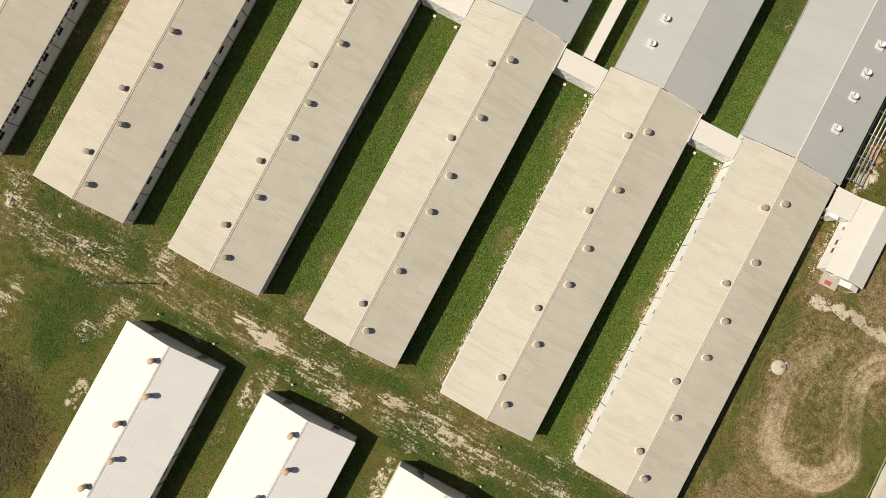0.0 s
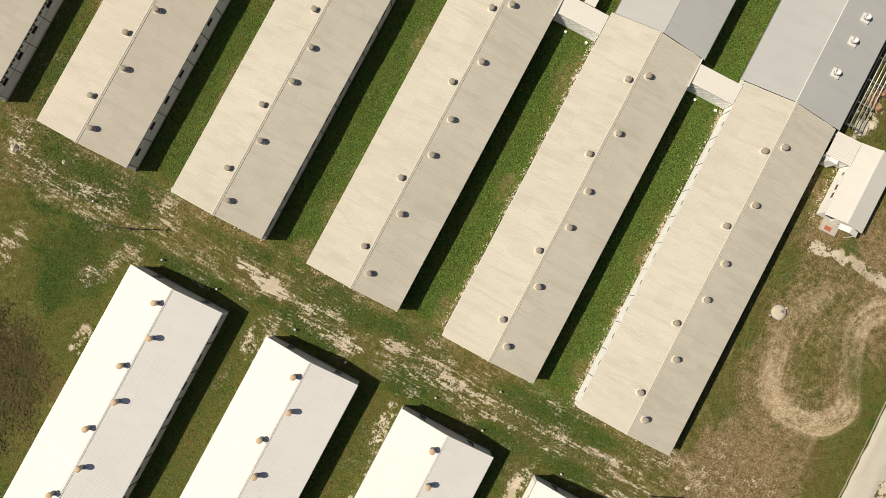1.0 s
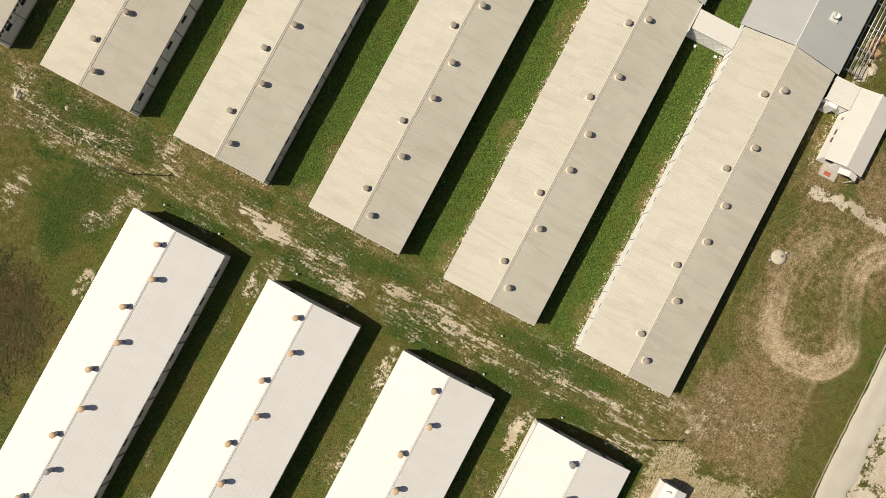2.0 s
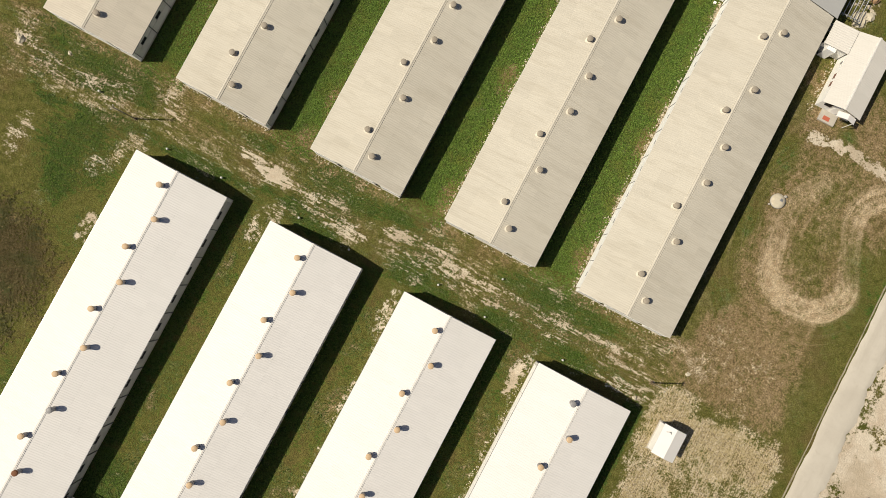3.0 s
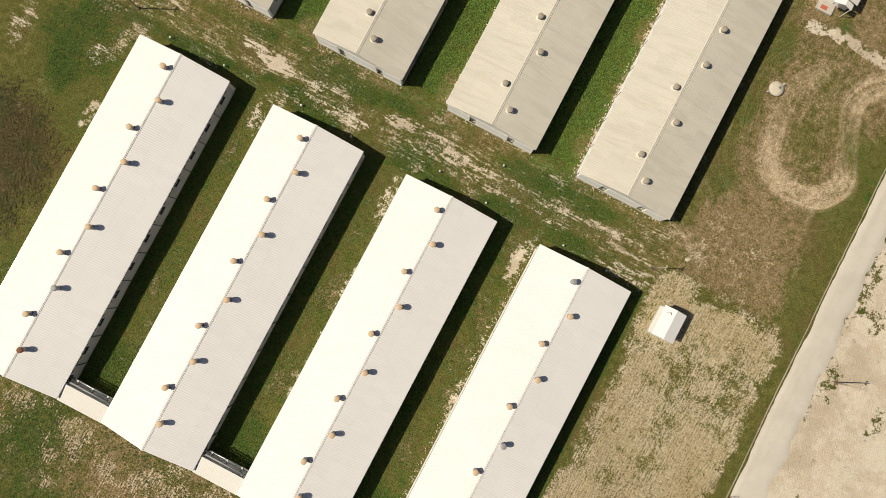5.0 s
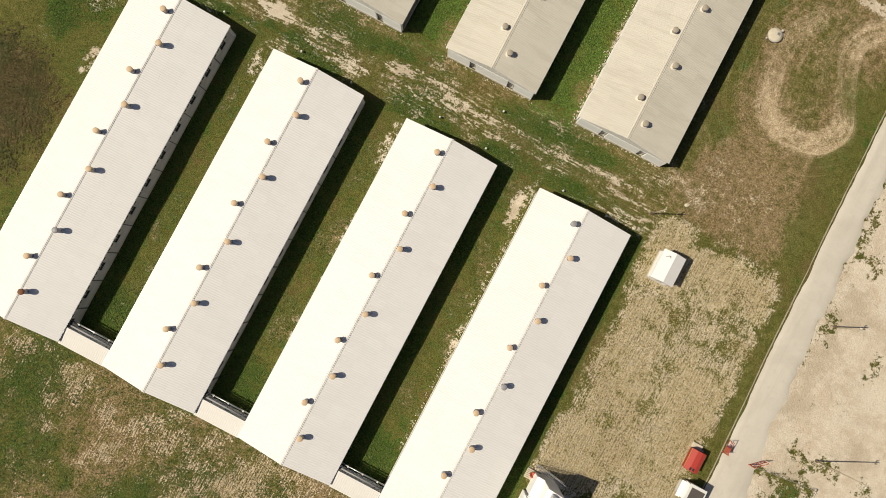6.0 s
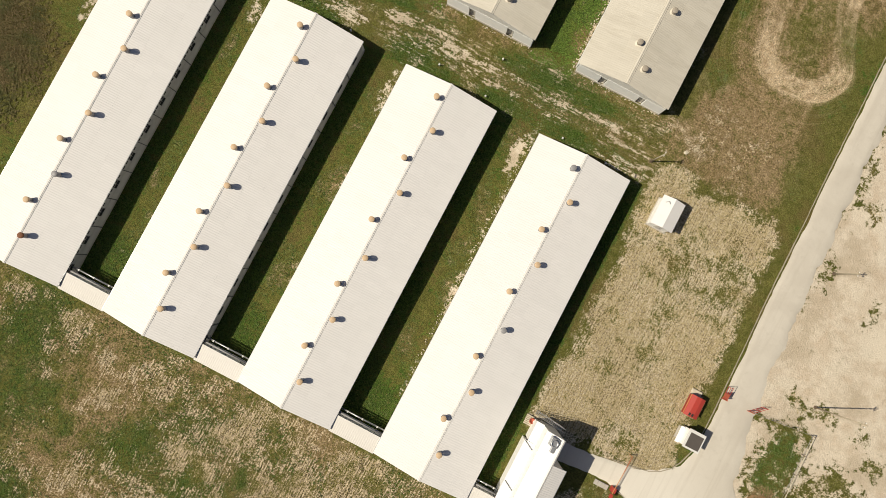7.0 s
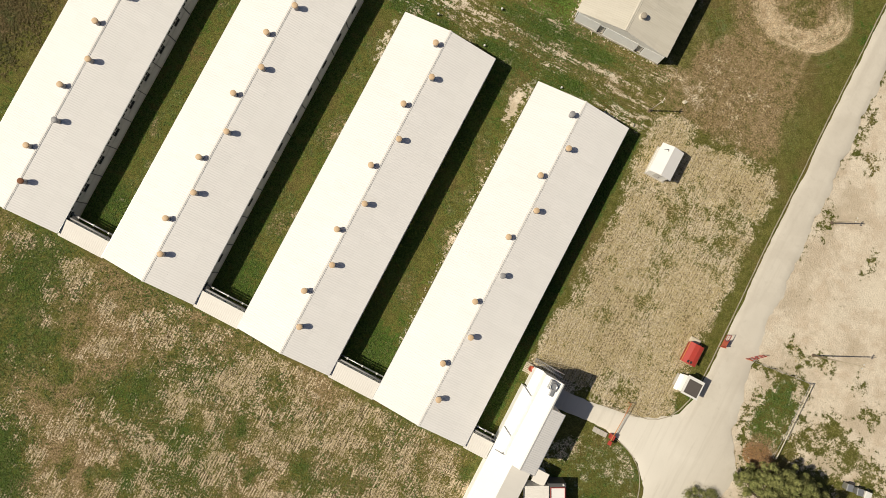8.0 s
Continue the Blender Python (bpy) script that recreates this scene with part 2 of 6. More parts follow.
    ruts = n.math("SUBTRACT", n.noise(1.0, 4.0, 0.6, turn.outputs[0]), 0.5)
    worn = n.math("ADD", dust, n.math("MULTIPLY", blend((ruts, 2.8), (speck, 1.8), (blot, 0.9)), n.math("MULTIPLY", dust, 1.2, True)))
    col = n.mix(n.ramp(worn, 0.10, 0.95), col, n.mix(n.ramp(mid, 0.3, 0.7), (0.40, 0.29, 0.175), (0.60, 0.48, 0.325)))
    sandy = share(bare, 0.19, n.ramp(bare, 0.86, 0.98, 1.6, 0.95))
    col = n.mix(sandy, col, sand)
    grit = n.noise(8.0, 3.0, 0.75)
    raked = n.math("MULTIPLY", n.ramp(mown, 0.1, 0.4), n.ramp(mown, 0.5, 0.8, 1.0, 0.0))
    loose = n.math("SUBTRACT", n.math("SUBTRACT", 1.0, n.math("MULTIPLY", sandy, 0.75)), n.math("MULTIPLY", raked, 0.4), True)
    col = n.mix(loose, col, n.mix(1.0, col, n.mix(n.ramp(tiny, 0.3, 0.7), (0.78, 0.78, 0.78), (1.16, 1.16, 1.16)), "MULTIPLY"))
    col = n.mix(loose, col, n.mix(1.0, col, n.mix(n.ramp(grit, 0.3, 0.7), (0.52, 0.52, 0.50), (1.42, 1.42, 1.40)), "MULTIPLY"))
    # dark specks painted in for the small shadows among clods
    clod_shade = n.math("MULTIPLY", n.ramp(n.noise(5.5, 4.0, 0.75, warp=1.0), 0.56, 0.66, 0.0, 0.72), n.math("SUBTRACT", 1.0, n.math("MULTIPLY", sandy, 0.85)))
    col = n.mix(clod_shade, col, n.mix(1.0, col, (0.38, 0.38, 0.34), "MULTIPLY"))
    n.bump(n.math("ADD", small, n.math("MULTIPLY", tiny, 0.5)), 0.8, 0.12)
    return n.done(col, 0.95, 0.0, 0.1)


def gravel_material(name, a, b, c, swept):
    n = Nodes(name)
    big, mid, small = n.noise(0.22, 4.0, 0.6, warp=0.5), n.noise(1.6, 5.0, 0.6), n.noise(12.0, 4.0, 0.7)
    col = n.mix(n.ramp(big, 0.35, 0.68), a, b)
    col = n.mix(n.ramp(mid, 0.52, 0.8, 0.0, 0.5), col, c)
    # swept pale where vehicles turn between the drive and the road
    from_turn = n.node("ShaderNodeVectorMath", operation="DISTANCE")
    n.put(from_turn.inputs[0], n.where())
    from_turn.inputs[1].default_value = (54.5, -56.8, 0.0)
    near = n.ramp(n.math("ADD", from_turn.outputs["Value"], n.math("MULTIPLY", n.math("SUBTRACT", big, 0.5), 12.0)), 3.0, 13.0, 0.9, 0.0)
    col = n.mix(near, col, swept)
    wheel = n.noise(1.0, 3.0, 0.55, n.where((1.5, 0.07, 1.0), 3.0), 0.6)
    col = n.mix(n.ramp(wheel, 0.5, 0.68, 0.0, 0.3), col, c)
    col = n.mix(1.0, col, n.mix(small, (0.85,) * 3, (1.1,) * 3), "MULTIPLY")
    n.bump(small, 0.4, 0.02)
    return n.done(col, 0.92, 0.0, 0.15)


GROUND = ground_material()
ROAD = gravel_material("pale_gravel_road", (0.53, 0.48, 0.405), (0.59, 0.54, 0.46), (0.47, 0.42, 0.345), (0.70, 0.65, 0.565))


# ---- builders ----
SHARED = {}  # meshes that alike pieces share


def box(bm, x0, x1, y0, y1, z0, z1):
    v = [bm.verts.new(p) for p in ((x0, y0, z0), (x1, y0, z0), (x1, y1, z0), (x0, y1, z0), (x0, y0, z1), (x1, y0, z1), (x1, y1, z1), (x0, y1, z1))]
    for f in ((3, 2, 1, 0), (4, 5, 6, 7), (0, 1, 5, 4), (1, 2, 6, 5), (2, 3, 7, 6), (3, 0, 4, 7)):
        bm.faces.new([v[i] for i in f])
    return bm


def tube(bm, a, b, r0, r1=None, n=12):
    """A round bar from a to b, tapered from r0 to r1."""
    a, b = Vector(a), Vector(b)
    r1 = r0 if r1 is None else r1
    side = (b - a).orthogonal().normalized()
    up = (b - a).cross(side).normalized()
    rings = []
    for p, r in ((a, r0), (b, r1)):
        rings.append([bm.verts.new(p + r * (math.cos(math.tau * i / n) * side + math.sin(math.tau * i / n) * up)) for i in range(n)])
    for i in range(n):
        j = (i + 1) % n
        bm.faces.new((rings[0][i], rings[0][j], rings[1][j], rings[1][i]))
    bm.faces.new(rings[0][::-1])
    bm.faces.new(rings[1])
    return bm


def lathe(bm, profile, n=16, at=(0, 0, 0)):
    """A turned body from (radius, height) pairs, closed at both ends."""
    rings = [[bm.verts.new((at[0] + r * math.cos(math.tau * i / n), at[1] + r * math.sin(math.tau * i / n), at[2] + z)) for i in range(n)] for r, z in profile]
    for lo, hi in zip(rings, rings[1:]):
        for i in range(n):
            j = (i + 1) % n
            bm.faces.new((lo[i], lo[j], hi[j], hi[i]))
    bm.faces.new(rings[0][::-1])
    bm.faces.new(rings[-1])
    return bm


def prism(bm, outline, y0, y1):
    """An outline in x and z, pulled along y."""
    a = [bm.verts.new((x, y0, z)) for x, z in outline]
    b = [bm.verts.new((x, y1, z)) for x, z in outline]
    bm.faces.new(a)
    bm.faces.new(b[::-1])
    for i in range(len(a)):
        j = (i + 1) % len(a)
        bm.faces.new((a[j], a[i], b[i], b[j]))
    return bm


def mesh_of(bm, name, material, smooth=False, bevel=0.0):
    if bevel:
        bmesh.ops.bevel(bm, geom=bm.edges[:], offset=bevel, segments=2, affect="EDGES", profile=0.6)
    bmesh.ops.recalc_face_normals(bm, faces=bm.faces[:])
    me = bpy.data.meshes.new(name)
    bm.to_mesh(me)
    bm.free()
    me.materials.append(material)
    if smooth:
        for p in me.polygons:
            p.use_smooth = len(p.vertices) == 4
    return me


def part(name, bm, material, parent, label="", at=None, smooth=False, bevel=0.0):
    """One mesh object under a thing or under a part. bm: a bmesh, or a mesh that alike pieces share."""
    me = bm if isinstance(bm, bpy.types.Mesh) else mesh_of(bm, name, material, smooth, bevel)
    ob = new(name, me)
    ob.parent = parent
    if at is not None:
        ob.matrix_basis = at if isinstance(at, Matrix) else Matrix.Translation(at)
    return tagged(ob, label)


def thing(name, at, label, category, group="", turn=0.0):
    ob = new(name)
    ob.empty_display_size = 0.3
    ob.matrix_basis = pose(*at, 0, 0, turn)
    return tagged(ob, label, category, group)


def from_arrays(name, verts, faces, material):
    """A mesh from arrays of corners and of faces with equal numbers of corners, or from lists."""
    me = bpy.data.meshes.new(name)
    if isinstance(faces, np.ndarray):
        n, m = faces.shape
        me.vertices.add(len(verts))
        me.vertices.foreach_set("co", np.asarray(verts, np.float32).ravel())
        me.loops.add(n * m)
        me.loops.foreach_set("vertex_index", faces.astype(np.int32).ravel())
        me.polygons.add(n)
        me.polygons.foreach_set("loop_start", np.arange(0, n * m, m, dtype=np.int32))
    else:
        me.from_pydata(verts, [], faces)
    me.materials.append(material)
    me.update()
    return me


def sheet_mesh(name, material, waves, pitch, high, run, rise, thick=0.02):
    """One corrugated sheet: its ribs run up the slope, from the eave at 0 inwards by run and up by rise."""
    key = (name, material.name, waves, round(pitch, 4), round(run, 3), round(rise, 3))
    if key not in SHARED:
        bm = bmesh.new()
        prof = []
        for w in range(waves):
            y = w * pitch
            prof += [(y, 0.0), (y + 0.30 * pitch, 0.0), (y + 0.45 * pitch, high), (y + 0.85 * pitch, high)]
        prof.append((waves * pitch, 0.0))
        low = [bm.verts.new((0, y, z)) for y, z in prof]
        top = [bm.verts.new((run, y, z + rise)) for y, z in prof]
        for k in range(len(prof) - 1):
            bm.faces.new((low[k], low[k + 1], top[k + 1], top[k]))
        edge = [bm.verts.new((0, y, z - thick)) for y, z in prof]
        for k in range(len(prof) - 1):
            bm.faces.new((low[k + 1], low[k], edge[k], edge[k + 1]))
        SHARED[key] = mesh_of(bm, name, material)
    return SHARED[key]


def roof_side(parent, side, half, eave, ridge, y0, y1, material, pitch=0.25, high=0.009, courses=3, per=4, lap=0.005, name="roof"):
    """One side of a roof: a deck, and on it corrugated sheets in lapped courses."""
    rise = ridge - eave
    bm = prism(bmesh.new(), [(side * (half - 0.02), eave - 0.07), (side * (half - 0.02), eave - 0.012), (side * 0.01, ridge - 0.012), (side * 0.01, ridge - 0.07)], y0 + 0.03, y1 - 0.03)
    deck = part(name, bm, material, parent)
    waves = max(int(round((y1 - y0) / pitch)), 1)
    pitch = (y1 - y0) / waves
    for c in range(courses):
        x = side * half * (1 - c / courses)
        z = eave + rise * c / courses + lap * c
        k = 0
        while k < waves:
            m = min(per, waves - k)
            me = sheet_mesh("roof_sheet", material, m, pitch, high, -side * (half / courses + 0.06), rise / courses * 1.03)
            part("roof_sheet", me, material, deck, at=(x, y0 + k * pitch, z))
            k += m
    return deck


def ridge_piece(parent, half, eave, ridge, y0, y1, material, cap=0.22):
    """A ridge cap with a rolled crown and turned-up edges."""
    d = (ridge - eave) / half
    r = 0.05
    left = [(-cap, -d * cap + r + 0.008), (-cap + 0.04, -d * cap + r + 0.008), (-cap + 0.06, -d * cap + r), (-0.07, r - 0.01), (-0.05, r + 0.012)]
    over = left + [(-x, z) for x, z in left[::-1]]
    under = [(cap, -d * cap + r - 0.05), (0, r - 0.05), (-cap, -d * cap + r - 0.05)]
    bm = prism(bmesh.new(), [(x, ridge + z) for x, z in over + under], y0 - 0.04, y1 + 0.04)
    return part("ridge_cap", bm, material, parent)


def roof(parent, half, eave, ridge, y0, y1, material, cap_material, cap=0.22, **more):
    for side in (-1, 1):
        roof_side(parent, side, half, eave, ridge, y0, y1, material, **more)
    ridge_piece(parent, half, eave, ridge, y0, y1, cap_material, cap)


# ---- ground ----
def smooth(e0, e1, v):
    t = np.clip((v - e0) / (e1 - e0), 0, 1)
    return t * t * (3 - 2 * t)


def near_line(X, Y, points, wide, soft):
    """1 on a line of points, 0 away from it."""
    d = np.full(X.shape, 1e9)
    for (ax, ay), (bx, by) in zip(points, points[1:]):
        ux, uy = bx - ax, by - ay
        t = np.clip(((X - ax) * ux + (Y - ay) * uy) / (ux * ux + uy * uy), 0, 1)
        d = np.minimum(d, np.hypot(X - ax - t * ux, Y - ay - t * uy))
    return 1 - smooth(wide, wide + soft, d)


def rounded(points, n=5):
    """A smooth line through the points."""
    out = []
    p = [points[0], *points, points[-1]]
    for a, b, c, d in zip(p, p[1:], p[2:], p[3:]):
        for k in range(n):
            t = k / n
            out.append(tuple(0.5 * (2 * b[i] + (c[i] - a[i]) * t + (2 * a[i] - 5 * b[i] + 4 * c[i] - d[i]) * t * t + (3 * b[i] - a[i] - 3 * c[i] + d[i]) * t ** 3) for i in (0, 1)))
    return out + [points[-1]]


def spot(X, Y, x, y, rx, ry, soft=0.5, turn=0.0):
    c, s = math.cos(radians(turn)), math.sin(radians(turn))
    u, v = (X - x) * c + (Y - y) * s, -(X - x) * s + (Y - y) * c
    return 1 - smooth(1 - soft, 1 + soft, np.hypot(u / rx, v / ry))


def strip(X, Y, x0, x1, y0, y1, soft=1.0):
    return smooth(x0 - soft, x0 + soft, X) * (1 - smooth(x1 - soft, x1 + soft, X)) * smooth(y0 - soft, y0 + soft, Y) * (1 - smooth(y1 - soft, y1 + soft, Y))


ROW_A = [-56.90, -39.13, -21.44, -3.66, 14.02, 31.62]  # ridges of the beige barns
ROW_B = [-21.38, -3.70, 13.86, 31.40]  # ridges of the white barns
A_SOUTH, A_NORTH, B_SOUTH, B_NORTH = -14.85, 27.83, -65.9, -24.35

axis_x = np.concatenate([[-2500, -1200, -600, -300, -160, -100], np.arange(-70, 104, 0.5), [112, 125, 160, 300, 600, 1200, 2500]])
axis_y = np.concatenate([[-2500, -1200, -600, -300, -180, -130], np.arange(-106, 66, 0.5), [75, 100, 160, 300, 600, 1200, 2500]])
GX, GY = np.meshgrid(axis_x, axis_y)


def fractal(X, Y, scale, seed):
    """Soft random hills between about -1 and 1."""
    r = np.random.RandomState(seed)
    out = np.zeros(X.shape)
    for k in range(14):
        a, p, f = r.uniform(0, math.tau), r.uniform(0, math.tau), scale * r.uniform(0.6, 2.2)
        out += np.sin((X * math.cos(a) + Y * math.sin(a)) * f + p + 1.3 * np.sin(0.7 * f * (X * math.sin(a) - Y * math.cos(a)) + p))
    return out / 4.5


def covers(X, Y):
    """The shares of dry grass, bare sand, brown growth and lush weeds at places of the ground."""
    n1, n2 = fractal(X, Y, 0.22, 3), fractal(X, Y, 0.6, 5)
    dry = 0.12 + 0.06 * n2
    bare = np.zeros(X.shape)
    brown = 0.10 + 0.10 * n1
    lush = 0.25 + 0.15 * n1
    # strips between the barns
    for k in range(5):
        x0, x1 = ROW_A[k] + 6.2, ROW_A[k + 1] - 6.2
        s = strip(X, Y, x0 - 1, x1 + 0.5, A_SOUTH + 1, A_NORTH + 30, 1.0)
        lush = np.maximum(lush, s * (0.52 + 0.12 * min(k, 3) + 0.10 * n1))
        brown = np.maximum(brown, s * (0.28 - 0.08 * min(k, 3) + 0.08 * n2))
        e = strip(X, Y, x1 - 0.9, x1 + 0.7, A_SOUTH - 1, A_NORTH, 0.6)
        brown = np.maximum(brown, e * (0.45 + 0.3 * n2))
        bare = np.maximum(bare, strip(X, Y, x1 - 0.3, x1 + 0.7, A_SOUTH - 1, A_NORTH, 0.3) * (0.15 + 0.2 * (k > 2) + 0.25 * n2))
    for k in range(3):
        x0, x1 = ROW_B[k] + 6.2, ROW_B[k + 1] - 6.2
        s = strip(X, Y, x0 - 1, x1 + 0.5, B_SOUTH + 2, B_NORTH + 1, 1.0)
        south = 1 - smooth(B_SOUTH + 4, B_SOUTH + 10, Y)
        lush = lush * (1 - s) + s * (0.43 + 0.40 * south + 0.12 * n2)
        brown = np.maximum(brown, s * (1 - south) * (0.25 + 0.2 * n2))
        bare = np.maximum(bare, strip(X, Y, x1 - 0.6, x1 + 0.6, B_SOUTH + 6, B_NORTH + 4, 0.5) * (0.32 + 0.2 * n2))
    for x, y, rx, ry in ((7.0, 19.5, 1.5, 4.0), (6.8, 4.0, 1.2, 2.5), (-10.4, 15.0, 1.3, 3.0), (-10.4, -8.0, 1.2, 3.0), (24.9, 5.0, 0.9, 2.5), (24.7, -11.0, 1.2, 2.5), (7.2, -12.0, 1.4, 2.5), (-28.2, 0.0, 1.2, 5.0), (-11.0, -13.5, 1.6, 1.8), (-47.0, 6.0, 1.2, 6.0)):
        g = spot(X, Y, x, y, rx, ry, 0.6)
        lush, brown = lush * (1 - 0.55 * g), np.maximum(brown, 0.62 * g)
    # dark green cover put into the barns' shadow strips to deepen the shade
    for cx in ROW_B:
        foot = strip(X, Y, cx + 5.6, cx + 8.0 + (0.4 if cx > 30 else 0.0), B_SOUTH + 1, B_NORTH + 1.0, 0.4)
        lush, brown, dry, bare = np.maximum(lush, 0.74 * foot), brown * (1 - 0.9 * foot), dry * (1 - 0.9 * foot), bare * (1 - 0.9 * foot)
    # the lane between the rows
    lane = strip(X, Y, -60, 40, B_NORTH + 0.5, A_SOUTH, 1.0)
    lush = np.maximum(lush, lane * (0.54 + 0.25 * n1))
    brown = np.maximum(brown, lane * (0.30 + 0.18 * n2))
    brown = np.maximum(brown, lane * smooth(-1.5, 1.5, Y + 16.6) * (0.62 + 0.15 * n2))
    dry = np.maximum(dry, lane * (0.20 + 0.12 * n2))
    for line, wide, much in (
        (((-50, -19.0), (-46, -19.0), (-40.3, -19.8), (-35.8, -19.3), (-32.5, -18.4)), 0.15, 0.41),
        (((-48, -20.6), (-41, -20.9), (-36, -20.4), (-32.5, -19.6)), 0.05, 0.32),
        (((-28.5, -18.4), (-24, -18.9), (-19, -18.6), (-15.5, -18.8)), 0.0, 0.34),
        (((-17.5, -18.6), (-12.6, -19.5), (-8.6, -19.7), (-3.5, -19.0)), 0.15, 0.54),
        (((-10.5, -20.4), (-6, -20.9), (-1.0, -20.3)), 0.1, 0.42),
        (((3.4, -18.8), (5.8, -18.3), (10.0, -18.2)), 0.2, 0.44),
        (((4.0, -20.6), (9.0, -20.6), (15.0, -20.9), (21.2, -20.8), (27.0, -20.9), (33.0, -20.3), (40.0, -19.9)), 0.05, 0.40),
        (((11.0, -19.0), (15.0, -19.1), (21.2, -19.0), (26.7, -19.3), (33.0, -18.7), (40.0, -18.3)), 0.10, 0.44),
    ):
        bare = np.maximum(bare, near_line(X, Y, line, wide, 1.0) * (much + 0.10 * n2))
        brown = np.maximum(brown, near_line(X, Y, line, wide + 0.6, 1.2) * 0.45)
    for x, y, rx, ry, much in (
        (-12.3, -19.6, 1.9, 1.1, 0.85), (-1.5, -21.3, 2.6, 1.0, 0.50), (3.4, -18.9, 1.8, 0.9, 0.60), (11.0, -20.2, 4.0, 1.7, 0.38), (16.5, -19.4, 2.5, 1.4, 0.40),
        (24.3, -27.3, 0.9, 3.0, 0.70), (25.4, -32.5, 0.7, 1.6, 0.46), (7.0, -27.2, 1.0, 4.0, 0.46), (-11.6, -25.8, 1.1, 3.2, 0.46), (35.5, -22.4, 2.4, 1.0, 0.52),
        (-3.0, -21.7, 3.2, 0.8, 0.48), (7.7, -22.6, 1.2, 1.4, 0.46), (-10.4, -23.0, 1.3, 1.6, 0.48), (4.8, -18.7, 2.0, 0.7, 0.6),
    ):
        bare = np.maximum(bare, spot(X, Y, x, y, rx, ry, 0.6) * (much + 0.10 * n2))
    for x, y, rx, ry, much in (
        (-42.2, -29.6, 1.7, 2.8, 0.40), (-42.2, -27.0, 1.4, 1.0, 0.34), (-29.6, -35.6, 0.9, 2.4, 0.42), (-47.7, -18.9, 0.9, 0.9, 0.7), (-35.0, -20.6, 2.2, 0.8, 0.5), (-33.0, -18.9, 1.4, 0.9, 0.55),
        (-32.3, -28.1, 1.6, 1.6, 0.38), (-28.4, -23.3, 0.9, 1.4, 0.44), (40.5, -21.5, 4.5, 2.2, 0.34), (41.3, 32.5, 1.6, 4.0, 0.5), (-28.0, -16.6, 1.2, 1.2, 0.4), (6.6, -16.0, 1.2, 1.0, 0.45), (24.5, -16.0, 1.2, 1.0, 0.5),
    ):
        bare = np.maximum(bare, spot(X, Y, x, y, rx * 1.1, ry * 1.1, 0.9) * (much + 0.10 * n2))
    for x, y, rx, ry, turn in ((-35.2, -25.5, 3.0, 2.2, 10), (-41.0, -23.4, 2.4, 1.2, 0), (-35.3, -31.0, 2.4, 4.0, 10), (-15.5, -21.0, 5.0, 1.0, -4), (-8.7, -21.6, 2.2, 0.9, 0), (-1.3, -17.6, 2.6, 1.0, 0), (-21.0, -22.4, 6.5, 1.2, 2), (-15.0, -21.6, 3.0, 1.2, 0), (-16.0, -16.8, 2.4, 1.0, 0), (-5.5, -22.8, 4.0, 0.8, 0), (3.0, -17.0, 2.5, 1.0, 0), (7.0, -22.4, 2.8, 1.6, 0), (21.5, -17.3, 4.5, 1.2, 0), (20.5, -22.4, 4.5, 1.4, 0), (29.0, -22.2, 4.0, 1.2, 0), (30.0, -17.2, 3.0, 1.0, 0)):
        g = spot(X, Y, x, y, rx, ry, 0.5, turn)
        lush, brown = np.maximum(lush, g * 0.85), brown * (1 - 0.8 * g)
    for x, y, rx, ry, much in ((-29.3, -23.6, 1.6, 1.6, 0.55), (-30.8, -26.6, 1.0, 2.2, 0.46), (-36.4, -22.0, 2.4, 0.7, 0.50), (-27.9, -16.0, 1.2, 1.6, 0.5), (7.4, -16.4, 1.4, 0.9, 0.5), (-33.5, -19.6, 2.0, 0.9, 0.5), (-43.5, -22.3, 2.2, 0.8, 0.4)):
        dry = np.maximum(dry, spot(X, Y, x, y, rx, ry, 0.8) * (much + 0.12 * n2))
    path = near_line(X, Y, ((-42, -22.6), (-37, -21.8), (-32, -20.6), (-26, -20.6), (-20, -20.6), (-14, -21.0)), 0.5, 1.0)
    lush, dry = lush * (1 - 0.6 * path), np.maximum(dry, 0.30 * path)
    # tall brown growth at the west, green beside it
    west = spot(X + 1.0 * n2, Y + 1.0 * n1, -38.0, -45.2, 6.8, 7.2, 0.5)
    brown, dry, lush = np.maximum(brown * (1 - west), west * (0.50 + 0.25 * n2)), dry * (1 - west), lush * (1 - 0.4 * west)
    lush = np.maximum(lush, spot(X, Y, -35.0, -28.0, 6.0, 5.0, 0.5) * 0.62)
    # the yard east of the barns: mown straw, brown towards the turning loop
    yard = strip(X, Y + 1.2 * n2 + 0.8 * n1, 40.2, 57.6, -54.5, -20.5, 1.8)
    thin = np.zeros(X.shape)  # where olive grass comes through the straw
